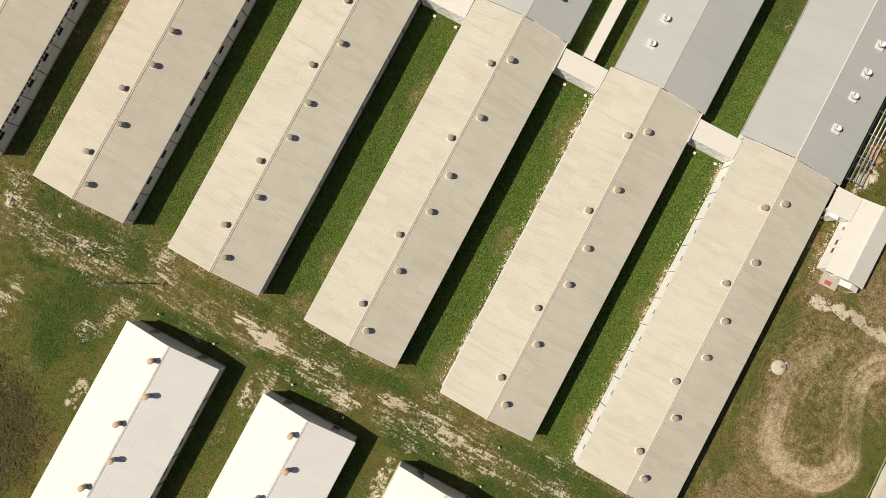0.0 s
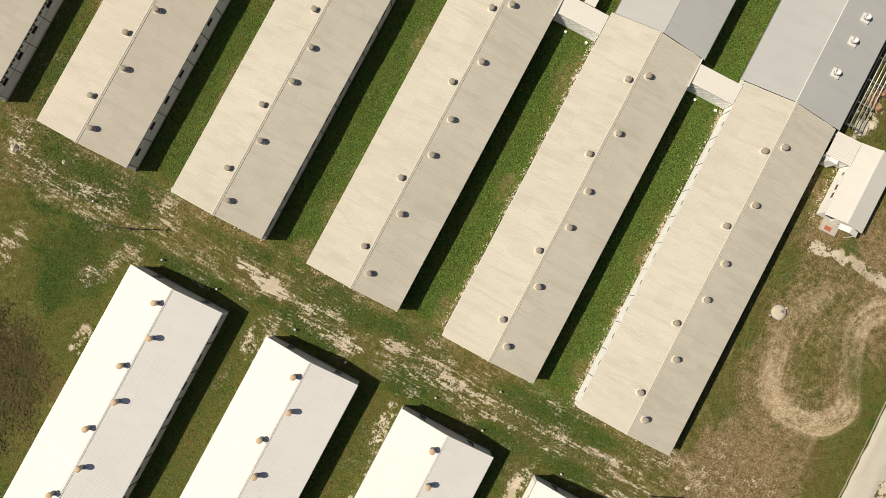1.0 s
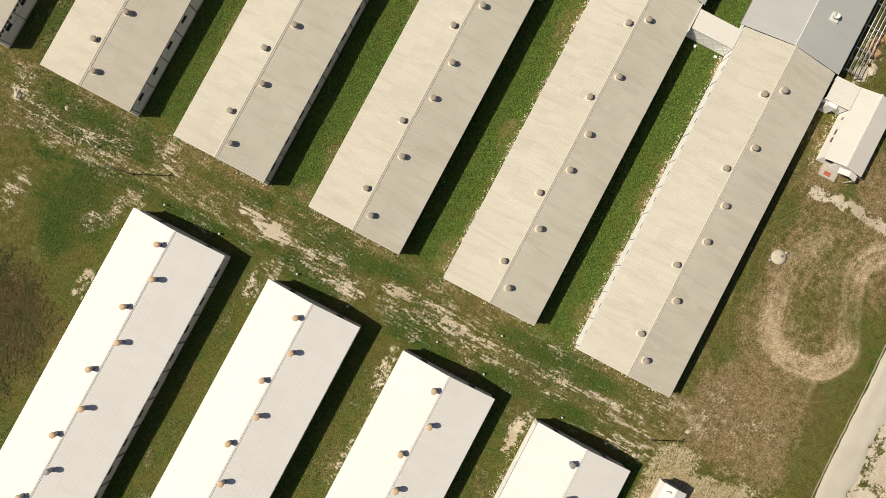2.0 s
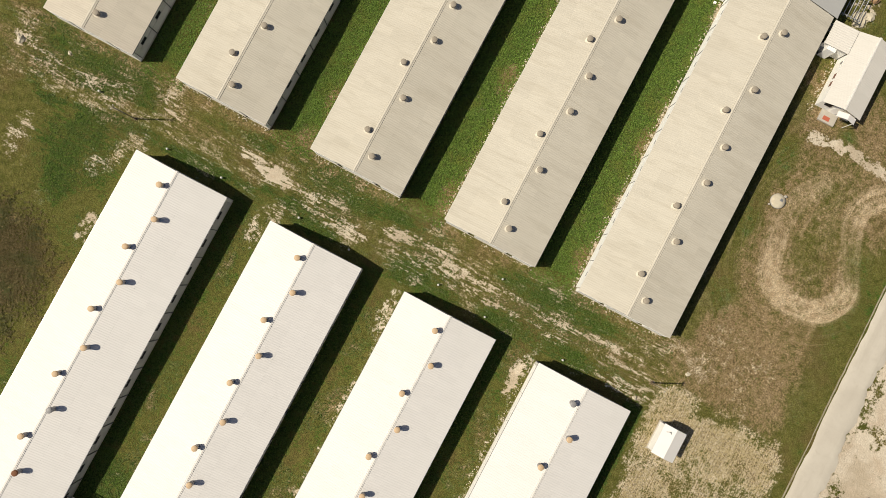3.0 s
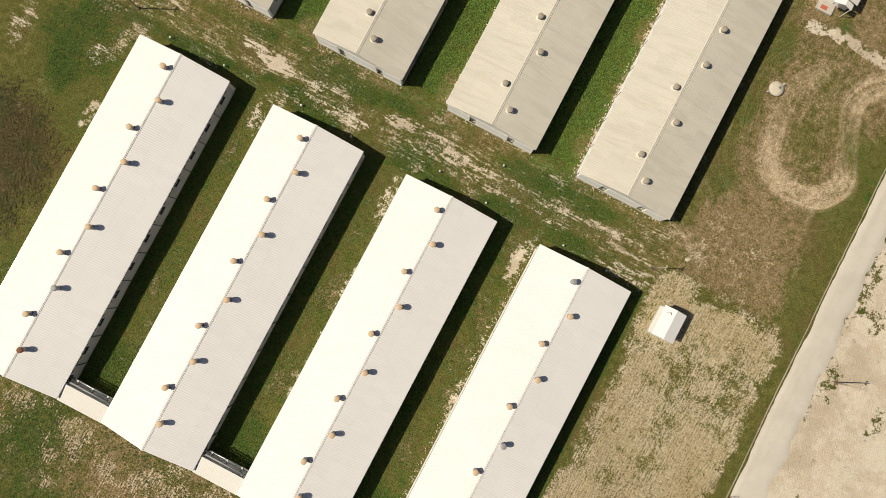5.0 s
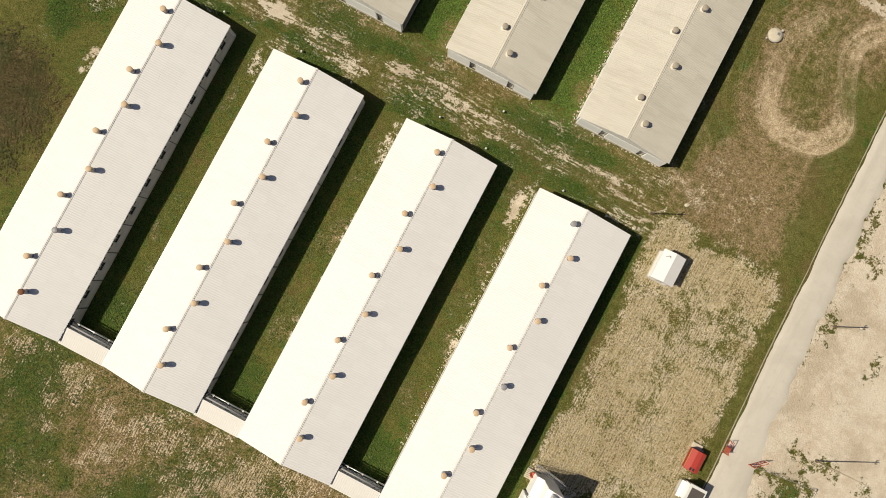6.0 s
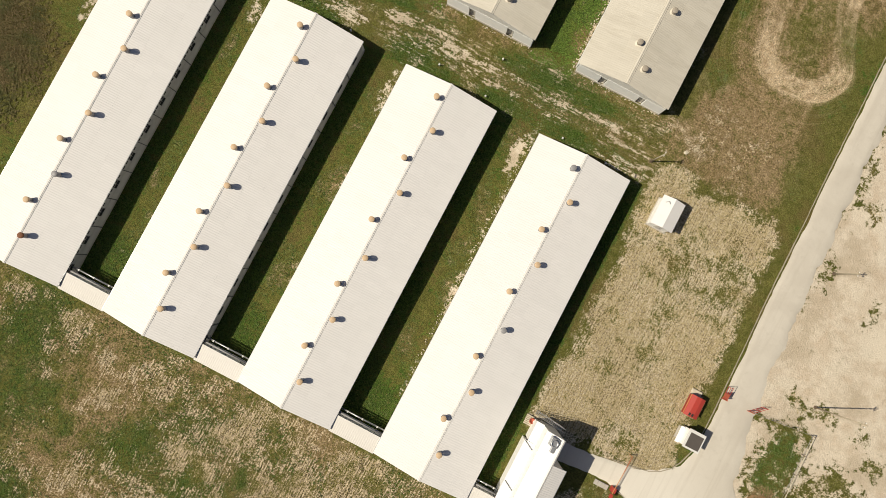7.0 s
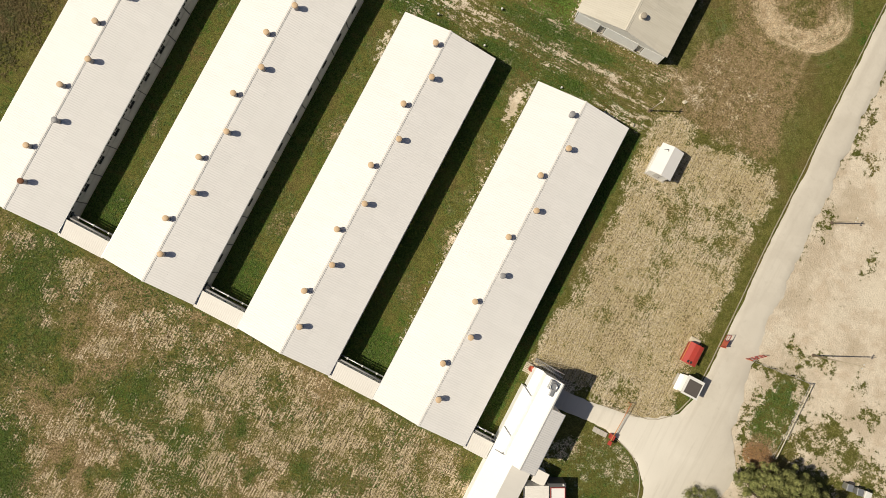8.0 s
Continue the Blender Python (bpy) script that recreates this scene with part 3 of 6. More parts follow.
    for x, y, rx, ry, turn, much in (
        (40.2, -34.0, 1.5, 4.5, 0, 0.65), (41.0, -42.5, 1.3, 3.5, 0, 0.55), (43.0, -28.8, 3.2, 1.2, 10, 0.5), (46.6, -31.5, 1.3, 4.2, 20, 0.5), (48.8, -36.5, 1.6, 4.0, 20, 0.42), (51.8, -31.0, 3.0, 1.4, -10, 0.42),
        (55.0, -26.9, 2.6, 0.7, 0, 0.55), (53.5, -25.0, 2.0, 1.2, 0, 0.3), (50.6, -51.6, 3.6, 1.8, 10, 0.65), (54.5, -40.0, 2.0, 3.5, 10, 0.2), (46.5, -46.0, 2.2, 4.0, 15, 0.2), (55.6, -47.2, 1.6, 2.0, 0, 0.25), (48.0, -30.0, 3.0, 4.5, 15, 0.50), (54.0, -31.5, 2.4, 3.0, 20, 0.45), (52.5, -28.2, 4.5, 1.2, -5, 0.5), (44.5, -33.5, 1.6, 3.0, 10, 0.4), (49.6, -42.0, 1.4, 3.5, 12, 0.35),
    ):
        thin = np.maximum(thin, 0.78 * much * spot(X, Y, x, y, rx, ry, 0.7, turn))
    dry = np.maximum(dry, yard * (0.86 + 0.12 * n1 - thin))
    loop = strip(X, Y, 38.4, 57.0, -20.0, 24.0, 2.0)
    brown = np.maximum(brown, loop * (0.66 + 0.18 * n1))
    dry = np.maximum(dry, strip(X, Y, 38.5, 53.0, -23.0, -9.0, 3.5) * (0.19 + 0.14 * n2 + 0.06 * n1))
    verge = np.maximum(smooth(-1.5, 1.5, X - 54.6 + 0.10 * (Y + 14) + 0.8 * n2) * strip(X, Y, 40, 59.6, -21.5, 6.0, 2.0), 0.7 * strip(X, Y, 57.6 + 0.6 * n2, 59.6, -50.5, -20.0, 1.0))
    brown, dry = brown * (1 - 0.75 * verge), dry * (1 - 0.85 * verge)
    # straw thinned within the last barn's shadow to keep that strip dark
    dry = dry * (1 - 0.9 * strip(X, Y, 36.8, 39.7, -60.0, -24.5, 0.4))
    lush = np.maximum(lush * (1 - yard * 0.6), verge * (0.24 + 0.12 * n2))
    edge = strip(X, Y, 38.0, 41.0, -14.0, 20.0, 0.8)
    brown, lush = brown * (1 - 0.8 * edge), np.maximum(lush * (1 - 0.5 * edge), edge * 0.18)
    inner = spot(X, Y, 49.6, 2.6, 3.0, 4.6, 0.5)
    brown, lush = brown * (1 - 0.45 * inner), np.maximum(lush, 0.28 * inner)
    n3 = fractal(X, Y, 1.1, 9)
    loop_line = ((46.5, 10.5), (44.8, 7.8), (44.4, 4.2), (45.3, -0.3), (46.2, -2.8), (48.6, -4.1), (51.5, -3.9), (53.6, -3.0), (55.0, -0.4), (54.1, 2.1), (53.2, 4.6), (52.1, 8.2), (52.6, 11.0), (54.6, 13.0), (58, 13.5))
    loop_line = rounded(loop_line)
    worn = 0.55 + 0.40 * (1 - smooth(-1, 3, Y)) + 0.30 * spot(X, Y, 53.5, 11.5, 3, 3, 0.6) - 0.18 * spot(X, Y, 53.2, 4.2, 2.5, 4.6, 0.6) - 0.15 * spot(X, Y, 44.8, 7.2, 2.0, 4.0, 0.6)
    dust = np.maximum(near_line(X, Y, loop_line, 0.75, 1.5) * np.clip(worn, 0, 0.9), near_line(X, Y, loop_line, 1.2, 3.5) * 0.14)
    dust = np.maximum(dust, np.maximum(0.24 * spot(X, Y, 48.5, 9.0, 6.0, 6.0, 0.6), 0.19 * strip(X, Y, 38.5, 57.5, -19.0, 22.0, 2.0)))
    ring = 1 - near_line(X, Y, loop_line, 0.0, 8.0)
    bare = np.maximum(bare, near_line(X, Y, ((42.7, 15.2), (45.4, 15.7), (49.1, 15.7), (53, 15.3), (58.5, 15.0)), 0.35, 0.9) * (0.70 + 0.06 * n3))
    for x, y, rx, ry in ((46.8, 17.2, 1.2, 1.0), (41.6, -6.5, 2.0, 3.0), (40.6, 3.0, 1.3, 3.5), (41.2, 11.5, 1.4, 3.0)):
        g = spot(X, Y, x, y, rx, ry, 0.6)
        lush, brown, dry = np.maximum(lush, 0.42 * g), brown * (1 - 0.8 * g), dry * (1 - 0.7 * g)
    # field at the south
    field = (1 - smooth(B_SOUTH - 1.6, B_SOUTH - 0.4, Y + 0.3 * n2)) * (1 - smooth(40.0, 42.0, X))
    dry = np.maximum(dry, field * (0.19 + 0.24 * smooth(-8, 12, X - 0.3 * (Y + 66)) + 0.14 * n2))
    lush = lush * (1 - field) + field * (0.48 + 0.14 * (1 - smooth(-12, 2, X)) + 0.22 * n1)
    brown = np.maximum(brown, field * (0.48 + 0.14 * smooth(-12, 5, X) - 0.2 * n1))
    for x, y, rx, ry in ((-10.5, -77.1, 1.6, 3.4), (-8.4, -82.0, 1.6, 2.4), (-1.8, -80.7, 2.4, 1.6), (-0.4, -77.4, 1.6, 2.0), (6.8, -80.1, 1.2, 2.0), (-14.5, -79.6, 2.2, 3.0), (-1.3, -90.6, 2.5, 2.0), (3.4, -88.2, 2.4, 1.8),
                         (13.2, -76.8, 1.0, 2.0), (17.1, -80.7, 1.2, 2.0), (-19.5, -74.5, 3.4, 3.0), (39.0, -68.8, 1.6, 2.2), (-25, -76, 4, 5), (22, -78, 1.5, 2)):
        g = spot(X, Y, x, y, rx * 1.2, ry * 1.2, 0.8) * field * np.clip(0.75 + 0.55 * n3, 0, 1)
        dry, lush, brown = dry * (1 - 0.5 * g), np.maximum(lush, 0.75 * g), brown * (1 - 0.6 * g)
    for x, y, rx, ry in ((-5.5, -75.2, 2.2, 2.4), (0.5, -71.2, 2.6, 2.4), (3.7, -75.6, 1.6, 2.6), (8.6, -72.0, 2.4, 3.4), (-10.6, -80.3, 0.9, 1.4), (-12.3, -86.8, 1.4, 2.2), (-7.0, -90.7, 2.2, 1.6), (-2.3, -87.4, 1.8, 1.0),
                         (-4.7, -91.9, 1.6, 1.6), (10.1, -77.7, 1.6, 2.4), (9.7, -83.5, 1.6, 1.8), (-4.1, -82.9, 0.8, 1.4), (18.1, -82.0, 0.9, 1.0), (3.5, -82.5, 1.8, 0.9), (14.5, -72.5, 1.6, 3.0), (19.5, -72.8, 1.6, 3.6),
                         (25.5, -70.6, 2.4, 3.4), (31.5, -71.5, 3.0, 3.6), (-28.0, -70.0, 3.6, 2.8), (-20.0, -69.0, 4.6, 2.4), (-12.5, -69.8, 4.4, 2.8), (-22.0, -72.2, 3.2, 2.2), (-6.0, -71.3, 3.4, 2.8), (-24.3, -91.7, 3.4, 2.8), (-20.6, -90.2, 2.8, 1.6)):
        g = spot(X, Y, x, y, rx, ry, 0.8) * field * np.clip(0.85 + 0.4 * n3, 0, 1)
        dry = np.maximum(dry, (0.50 + 0.10 * smooth(-8, 12, X) + 0.12 * n2) * g)
    # sandy lot east of the road, with weeds
    lot = smooth(62.0, 63.2, X)
    weed = 0.035 * smooth(0.3, 1.1, n2) * smooth(64.5, 67.0, X)
    for x, y, rx, ry, much in (
        (68.9, -43.8, 2.0, 2.4, 0.82), (68.6, -47.8, 1.9, 3.2, 0.9), (66.2, -46.6, 0.9, 2.6, 0.50), (69.6, -50.6, 1.6, 2.0, 0.85), (74.2, -46.6, 2.0, 1.8, 0.66), (76.4, -45.4, 2.6, 2.0, 0.74), (80.0, -46.8, 3.0, 1.8, 0.66), (83.0, -48.3, 2.6, 1.6, 0.62),
        (67.4, -37.6, 1.0, 1.0, 0.50), (71.4, -37.8, 1.5, 1.0, 0.56), (69.1, -39.4, 0.8, 1.3, 0.44), (79.1, -41.0, 1.2, 1.2, 0.60), (76.6, -38.6, 0.8, 0.9, 0.34), (64.3, -22.6, 0.8, 1.9, 0.56), (63.6, -10.8, 0.6, 3.0, 0.56), (65.4, -12.8, 1.6, 0.8, 0.46),
        (66.6, -14.0, 1.0, 0.8, 0.5), (62.9, -27.4, 0.5, 1.4, 0.40), (75.0, -52.5, 6.0, 3.0, 0.85), (81.0, -51.5, 4.0, 2.0, 0.85), (65.3, -58.4, 2.2, 0.7, 0.8), (71.2, -24.6, 0.6, 1.6, 0.4), (72.0, -49.2, 2.0, 1.6, 0.7),
    ):
        weed = np.maximum(weed, spot(X, Y, x, y, rx * 1.2, ry * 1.2, 0.7) * (much + 0.10) * (0.92 + 0.22 * n3))
    weed = np.maximum(weed, near_line(X, Y, ((63.7, -41.8), (66.7, -41.5), (70.9, -41.15)), 0.15, 0.5) * 0.8)
    weed = np.maximum(weed, near_line(X, Y, ((71.0, -41.2), (71.1, -47.2), (70.9, -51.2)), 0.1, 0.6) * 0.7)
    bare = bare * (1 - lot) + lot * (0.98 - weed)
    dry = dry * (1 - lot) + lot * (0.44 - 0.25 * smooth(0.5, 0.9, weed))
    brown = brown * (1 - lot) + lot * (0.15 + 0.85 * spot(X, Y, 69.4, -50.4, 1.9, 1.6, 0.4))
    lush = lush * (1 - lot) + lot * (0.16 + 0.5 * spot(X, Y, 69.0, -46.0, 3.0, 4.6, 0.5))
    island = spot(X, Y, 53.0, -63.0, 6.6, 5.2, 0.12)
    bare, lush, dry = bare * (1 - island), lush * (1 - island) + island * 0.45, dry * (1 - island) + island * (0.26 + 0.14 * n2)
    dust = np.where(lot > 0.5, 0.0, dust)
    driven = np.maximum(lane, strip(X, Y, -60, -27, -30, -16, 2.0)) * (1 - lot)
    mown = np.clip(np.maximum(0.45 * yard, field), 0, 1) * (1 - lot) * (1 - driven)
    return dry, bare, brown, lush, dust, driven, mown, ring


def hollow(X, Y):
    """The height of the ground: almost level, with a low heap of growth at the west."""
    z = 0.05 * fractal(X, Y, 0.35, 11) - 0.06
    far = np.maximum(np.abs(X), np.abs(Y)) > 110
    z = np.where(far, -0.06, z)
    return z + 0.5 * spot(X, Y, -38.0, -45.2, 6.2, 6.6, 0.6)


SHARES = [np.clip(c, 0, 1).astype(np.float32) for c in covers(GX, GY)]


def shares_at(X, Y):
    """The shares of cover at the nearest knots of the ground."""
    i = np.clip(np.round((X + 70) / 0.5).astype(int) + 6, 0, len(axis_x) - 1)
    j = np.clip(np.round((Y + 106) / 0.5).astype(int) + 6, 0, len(axis_y) - 1)
    return [c[j, i] for c in SHARES[:5]]


def build_ground():
    nx, ny = len(axis_x), len(axis_y)
    GZ = hollow(GX, GY)
    verts = np.stack([GX, GY, GZ], -1).reshape(-1, 3)
    i = np.arange(nx * ny).reshape(ny, nx)
    faces = np.stack([i[:-1, :-1], i[:-1, 1:], i[1:, 1:], i[1:, :-1]], -1).reshape(-1, 4)
    me = from_arrays("ground", verts, faces, GROUND)
    att = me.attributes.new("cover", "FLOAT_COLOR", "POINT")
    shares = SHARES
    att.data.foreach_set("color", np.stack(shares[:4], -1).ravel())
    worn = me.attributes.new("dust", "FLOAT", "POINT")
    worn.data.foreach_set("value", shares[4].ravel())
    lie = me.attributes.new("lie", "FLOAT_COLOR", "POINT")
    lie.data.foreach_set("color", np.stack([*shares[5:8], np.ones_like(shares[0])], -1).ravel())
    ob = new("ground", me)
    me.polygons.foreach_set("use_smooth", np.ones(len(me.polygons), bool))
    return tagged(ob, "green and straw-coloured grass with sandy wheel tracks", "ground", kind="structure")


build_ground()


def ribbon(name, left, right, z, material, label, category, seed=1, rag=0.25, step=0.6, wander=0.0):
    """A sheet between two edge lines of equal count, with ragged edges and a little thickness."""
    r = random.Random(seed)

    bm = bmesh.new()
    rows = []
    for k in range(len(left) - 1):
        m = max(int(max(math.dist(left[k], left[k + 1]), math.dist(right[k], right[k + 1])) / step), 2)
        for q in range(m):
            f = q / m
            rows.append(([left[k][c] + (left[k + 1][c] - left[k][c]) * f for c in (0, 1)], [right[k][c] + (right[k + 1][c] - right[k][c]) * f for c in (0, 1)]))
    rows.append((left[-1], right[-1]))
    top = []
    for a, b in rows:
        line = []
        for s in range(9):
            f = s / 8
            j = rag if s in (0, 8) else 0.0
            x = a[0] + (b[0] - a[0]) * f + r.uniform(-j, j)
            y = a[1] + (b[1] - a[1]) * f + r.uniform(-j, j)
            if s == 8:
                x += wander * (math.sin(0.9 * y) + 0.6 * math.sin(2.3 * y + 1) + 0.4 * math.sin(5.1 * y))
            crown = z - (0.10 if s in (0, 8) else 0.0) + 0.02 * math.sin(math.pi * f)
            line.append(bm.verts.new((x, y, crown)))
        top.append(line)
    for a, b in zip(top, top[1:]):
        for s in range(8):
            bm.faces.new((a[s], a[s + 1], b[s + 1], b[s]))
    bmesh.ops.recalc_face_normals(bm, faces=bm.faces[:])
    if bm.faces[0].normal.z < 0:
        bmesh.ops.reverse_faces(bm, faces=bm.faces[:])
    me = bpy.data.meshes.new(name)
    bm.to_mesh(me)
    bm.free()
    me.materials.append(material)
    for p in me.polygons:
        p.use_smooth = True
    return tagged(new(name, me), label, category, kind="structure")


ribbon("road", [(59.4, 75), (59.1, 4), (59.15, -12), (59.3, -22), (59.35, -30), (59.6, -36), (59.7, -45), (59.45, -49), (58.75, -51.2), (57.9, -53.6), (57.6, -58.6), (58.8, -61.2), (59.6, -64), (60.1, -80), (61, -106)],
       [(62.6, 75), (62.4, 4), (62.7, -12), (63.0, -20), (63.4, -30), (63.5, -36), (64.0, -42), (64.9, -47), (65.4, -50), (67.4, -53.4), (68.2, -56), (67.6, -58), (67.8, -62), (68.5, -80), (70, -106)],
       0.06, ROAD, "pale dusty gravel road beside the farm yard", "road", 4, 0.06, wander=0.18)
ribbon("drive", [(43.0, -55.2), (48.3, -54.9), (51.3, -54.45), (54.6, -53.9), (56.6, -52.9), (59.5, -50.6)], [(43.0, -57.6), (49.4, -57.0), (51.8, -56.95), (53.9, -57.35), (57.0, -58.75), (59.5, -61.6)],
       0.075, ROAD, "pale gravel drive from the gatehouse to the road", "road", 6, 0.06)


# ---- barns ----
COLLAR = surface("pale_sealant", (0.70, 0.64, 0.53), (0.60, 0.54, 0.44), 0.8, amount=0.5, large=4)


def collar(tilt, n=18):
    """A sealed ring round a vent's foot that follows the roof's slope."""
    bm = bmesh.new()
    rings = []
    for k, (r, z) in enumerate(((0.27, 0.10), (0.34, 0.07), (0.46, 0.035), (0.47, 0.0))):
        rings.append([])
        for i in range(n):
            a = math.tau * i / n
            w = r * (1 + 0.08 * math.sin(3 * a + k) * (k > 1))
            rings[-1].append(bm.verts.new((w * math.cos(a), w * math.sin(a), z + tilt * w * math.cos(a))))
    for lo, hi in zip(rings, rings[1:]):
        for i in range(n):
            bm.faces.new((lo[i], lo[(i + 1) % n], hi[(i + 1) % n], hi[i]))
    return bm


def vent(parent, x, y, z, kind, k):
    """A round roof vent: a pipe with a cap on it."""
    if kind == "cowl":
        if "cowl" not in SHARED:
            SHARED["cowl"] = mesh_of(lathe(bmesh.new(), [(0.29, -0.4), (0.29, 0.52), (0.28, 0.54)], 18), "roof_vent", VENT_GREY, True)
            SHARED["cowl_cap"] = mesh_of(lathe(bmesh.new(), [(0.33, 0.44), (0.35, 0.47), (0.35, 0.60), (0.33, 0.62), (0.05, 0.635)], 18), "cap", VENT_GREY, True)
            SHARED["collar"] = {s: mesh_of(collar(s * 1.26 / 5.93), "collar", COLLAR, True) for s in (-1, 1)}
        v = part("roof_vent", SHARED["cowl"], VENT_GREY, parent, at=(x, y, z))
        part("cap", SHARED["cowl_cap"], VENT_GREY, v)
        part("collar", SHARED["collar"][-1 if x > 0 else 1], COLLAR, v)
    elif kind == "tan":
        if "tan" not in SHARED:
            SHARED["tan"] = mesh_of(lathe(bmesh.new(), [(0.28, -0.6), (0.28, 0.82), (0.27, 0.84)], 18), "roof_vent", PLASTIC_GREY, True)
            for key, m in (("tan_cap", VENT_TAN), ("grey_cap", PLASTIC_GREY), ("rust_cap", VENT_RUST)):
                SHARED[key] = mesh_of(lathe(bmesh.new(), [(0.31, 0.72), (0.345, 0.76), (0.345, 0.95), (0.325, 0.97), (0.05, 0.985)], 18), "cap", m, True)
        v = part("roof_vent", SHARED["tan"], PLASTIC_GREY, parent, at=(x, y, z))
        part("cap", SHARED[k], VENT_TAN, v)
    else:
        if "chimney" not in SHARED:
            SHARED["chimney"] = mesh_of(lathe(bmesh.new(), [(0.30, -0.5), (0.30, 0.45), (0.36, 0.50), (0.36, 0.62), (0.28, 0.62), (0.26, 0.2)], 18), "roof_vent", PIPE_WHITE, True)
            SHARED["chimney_base"] = mesh_of(box(bmesh.new(), -0.55, 0.55, -0.55, 0.55, -0.12, 0.10), "flashing", PIPE_WHITE, bevel=0.02)
        v = part("roof_vent", SHARED["chimney"], PIPE_WHITE, parent, at=(x, y, z))
        part("flashing", SHARED["chimney_base"], PIPE_WHITE, v)
    return v


def long_wall(parent, x, side, y0, y1, high, panel_material, step=3.6, pipes=False, slots=False):
    """A long wall of concrete panels in two courses, with a slot window under the eave of each bay."""
    n = max(int(round((y1 - y0) / step)), 1)
    step = (y1 - y0) / n
    key = ("panel", round(step, 3), round(high, 2), panel_material.name)
    if key not in SHARED:
        low = high * 0.5
        SHARED[key] = (
            mesh_of(box(bmesh.new(), -0.06, 0.06, 0.02, step - 0.02, 0.0, low - 0.03), "panel", panel_material),
            mesh_of(box(bmesh.new(), -0.06, 0.06, 0.02, step - 0.02, low + 0.03, high), "panel", panel_material),
            mesh_of(box(bmesh.new(), -0.05, 0.05, -0.05, 0.05, 0.0, high - 0.02), "downpipe", TRIM_DARK),
        )
    if "white_pipe" not in SHARED:
        SHARED["white_pipe"] = mesh_of(box(bmesh.new(), -0.03, 0.03, -0.03, 0.03, 0.0, high - 0.02), "downpipe", PLASTIC_GREY)
    lower, upper, pillar_mesh = SHARED[key]
    if "slot" not in SHARED:
        bm = bmesh.new()
        for b in ((-0.05, 0.05, -0.52, 0.52, -0.26, -0.21), (-0.05, 0.05, -0.52, 0.52, 0.21, 0.26), (-0.05, 0.05, -0.52, -0.47, -0.21, 0.21), (-0.05, 0.05, 0.47, 0.52, -0.21, 0.21), (-0.04, 0.04, -0.025, 0.025, -0.21, 0.21)):
            box(bm, *b)
        SHARED["slot"] = mesh_of(bm, "window", TRIM_DARK)
        SHARED["slot_pane"] = mesh_of(box(bmesh.new(), -0.03, 0.03, -0.47, 0.47, -0.21, 0.21), "pane", GLASS)
        SHARED["small_vent"] = mesh_of(box(bmesh.new(), -0.03, 0.03, -0.28, 0.28, -0.14, 0.14), "wall_vent", PLASTIC_GREY)
        SHARED["louvre"] = mesh_of(box(bmesh.new(), -0.02, 0.02, -0.21, 0.21, -0.10, 0.10), "eave_vent", DARK)
    for k in range(n):
        y = y0 + k * step
        part("panel", lower, panel_material, parent, at=(x, y, 0))
        part("panel", upper, panel_material, parent, at=(x, y, 0))
        if k and pipes:
            part("downpipe", SHARED["white_pipe"], PLASTIC_GREY, parent, at=(x + side * 0.10, y, 0))
        if side < 0:
            part("wall_vent", SHARED["small_vent"], PLASTIC_GREY, parent, "small grey vent", at=(x - 0.07, y + step * 0.5, high - 0.42))
            continue
        w = part("window", SHARED["slot"], TRIM_DARK, parent, at=(x + side * 0.045, y + step * 0.5, high - 0.98))
        part("pane", SHARED["slot_pane"], GLASS, w)
        if slots:
            for q in range(int(step / 0.62)):
                part("eave_vent", SHARED["louvre"], DARK, parent, at=(x + 0.065, y + 0.33 + q * 0.62, high - 0.52))
        if k:
            part("downpipe", pillar_mesh, TRIM_DARK, parent, at=(x + side * 0.12, y, 0))


def gable(parent, y, side, half, low, eave, ridge, lower_material, upper_material, doors=()):
    """An end wall: a lower wall with recessed doorways, and a boarded triangle over it."""
    def slab(bm, x0, x1, a, b, z0, z1):
        return box(bm, x0, x1, min(y + side * a, y + side * b), max(y + side * a, y + side * b), z0, z1)

    bm = bmesh.new()
    edges = [-half] + [c for p in doors for c in p] + [half]
    for a, b in zip(edges[::2], edges[1::2]):
        slab(bm, a, b, -0.10, 0.25, 0, low)
    part("end_wall", bm, lower_material, parent)
    part("wall_base", slab(bmesh.new(), -half - 0.02, half + 0.02, 0.254, 0.31, -0.1, 0.22), CONCRETE, parent, "pale concrete foot of the wall")
    for a, b in doors:
        part("lintel", slab(bmesh.new(), a + 0.002, b - 0.002, -0.06, 0.22, 2.06, low), lower_material, parent)
        d = part("door", slab(bmesh.new(), a + 0.02, b - 0.02, -0.09, -0.04, 0.04, 2.05), DOOR_PALE, parent, "weathered pale door set back in the wall")
        part("handle", slab(bmesh.new(), a + 0.1, a + 0.22, -0.04, 0.01, 1.0, 1.04), GALV, d)
        part("frame", slab(slab(bmesh.new(), a + 0.004, a + 0.06, -0.03, 0.03, 0.02, 2.05), b - 0.06, b - 0.004, -0.03, 0.03, 0.02, 2.05), TRIM_DARK, d)
    inner = half - 0.05
    lo, hi = min(y + side * 0.02, y + side * 0.23), max(y + side * 0.02, y + side * 0.23)
    bm = prism(bmesh.new(), [(-inner, low + 0.004), (inner, low + 0.004), (inner, eave - 0.08), (0, ridge - 0.1), (-inner, eave - 0.08)], lo, hi)
    part("gable_board", bm, upper_material, parent, "pale grey boarded gable")


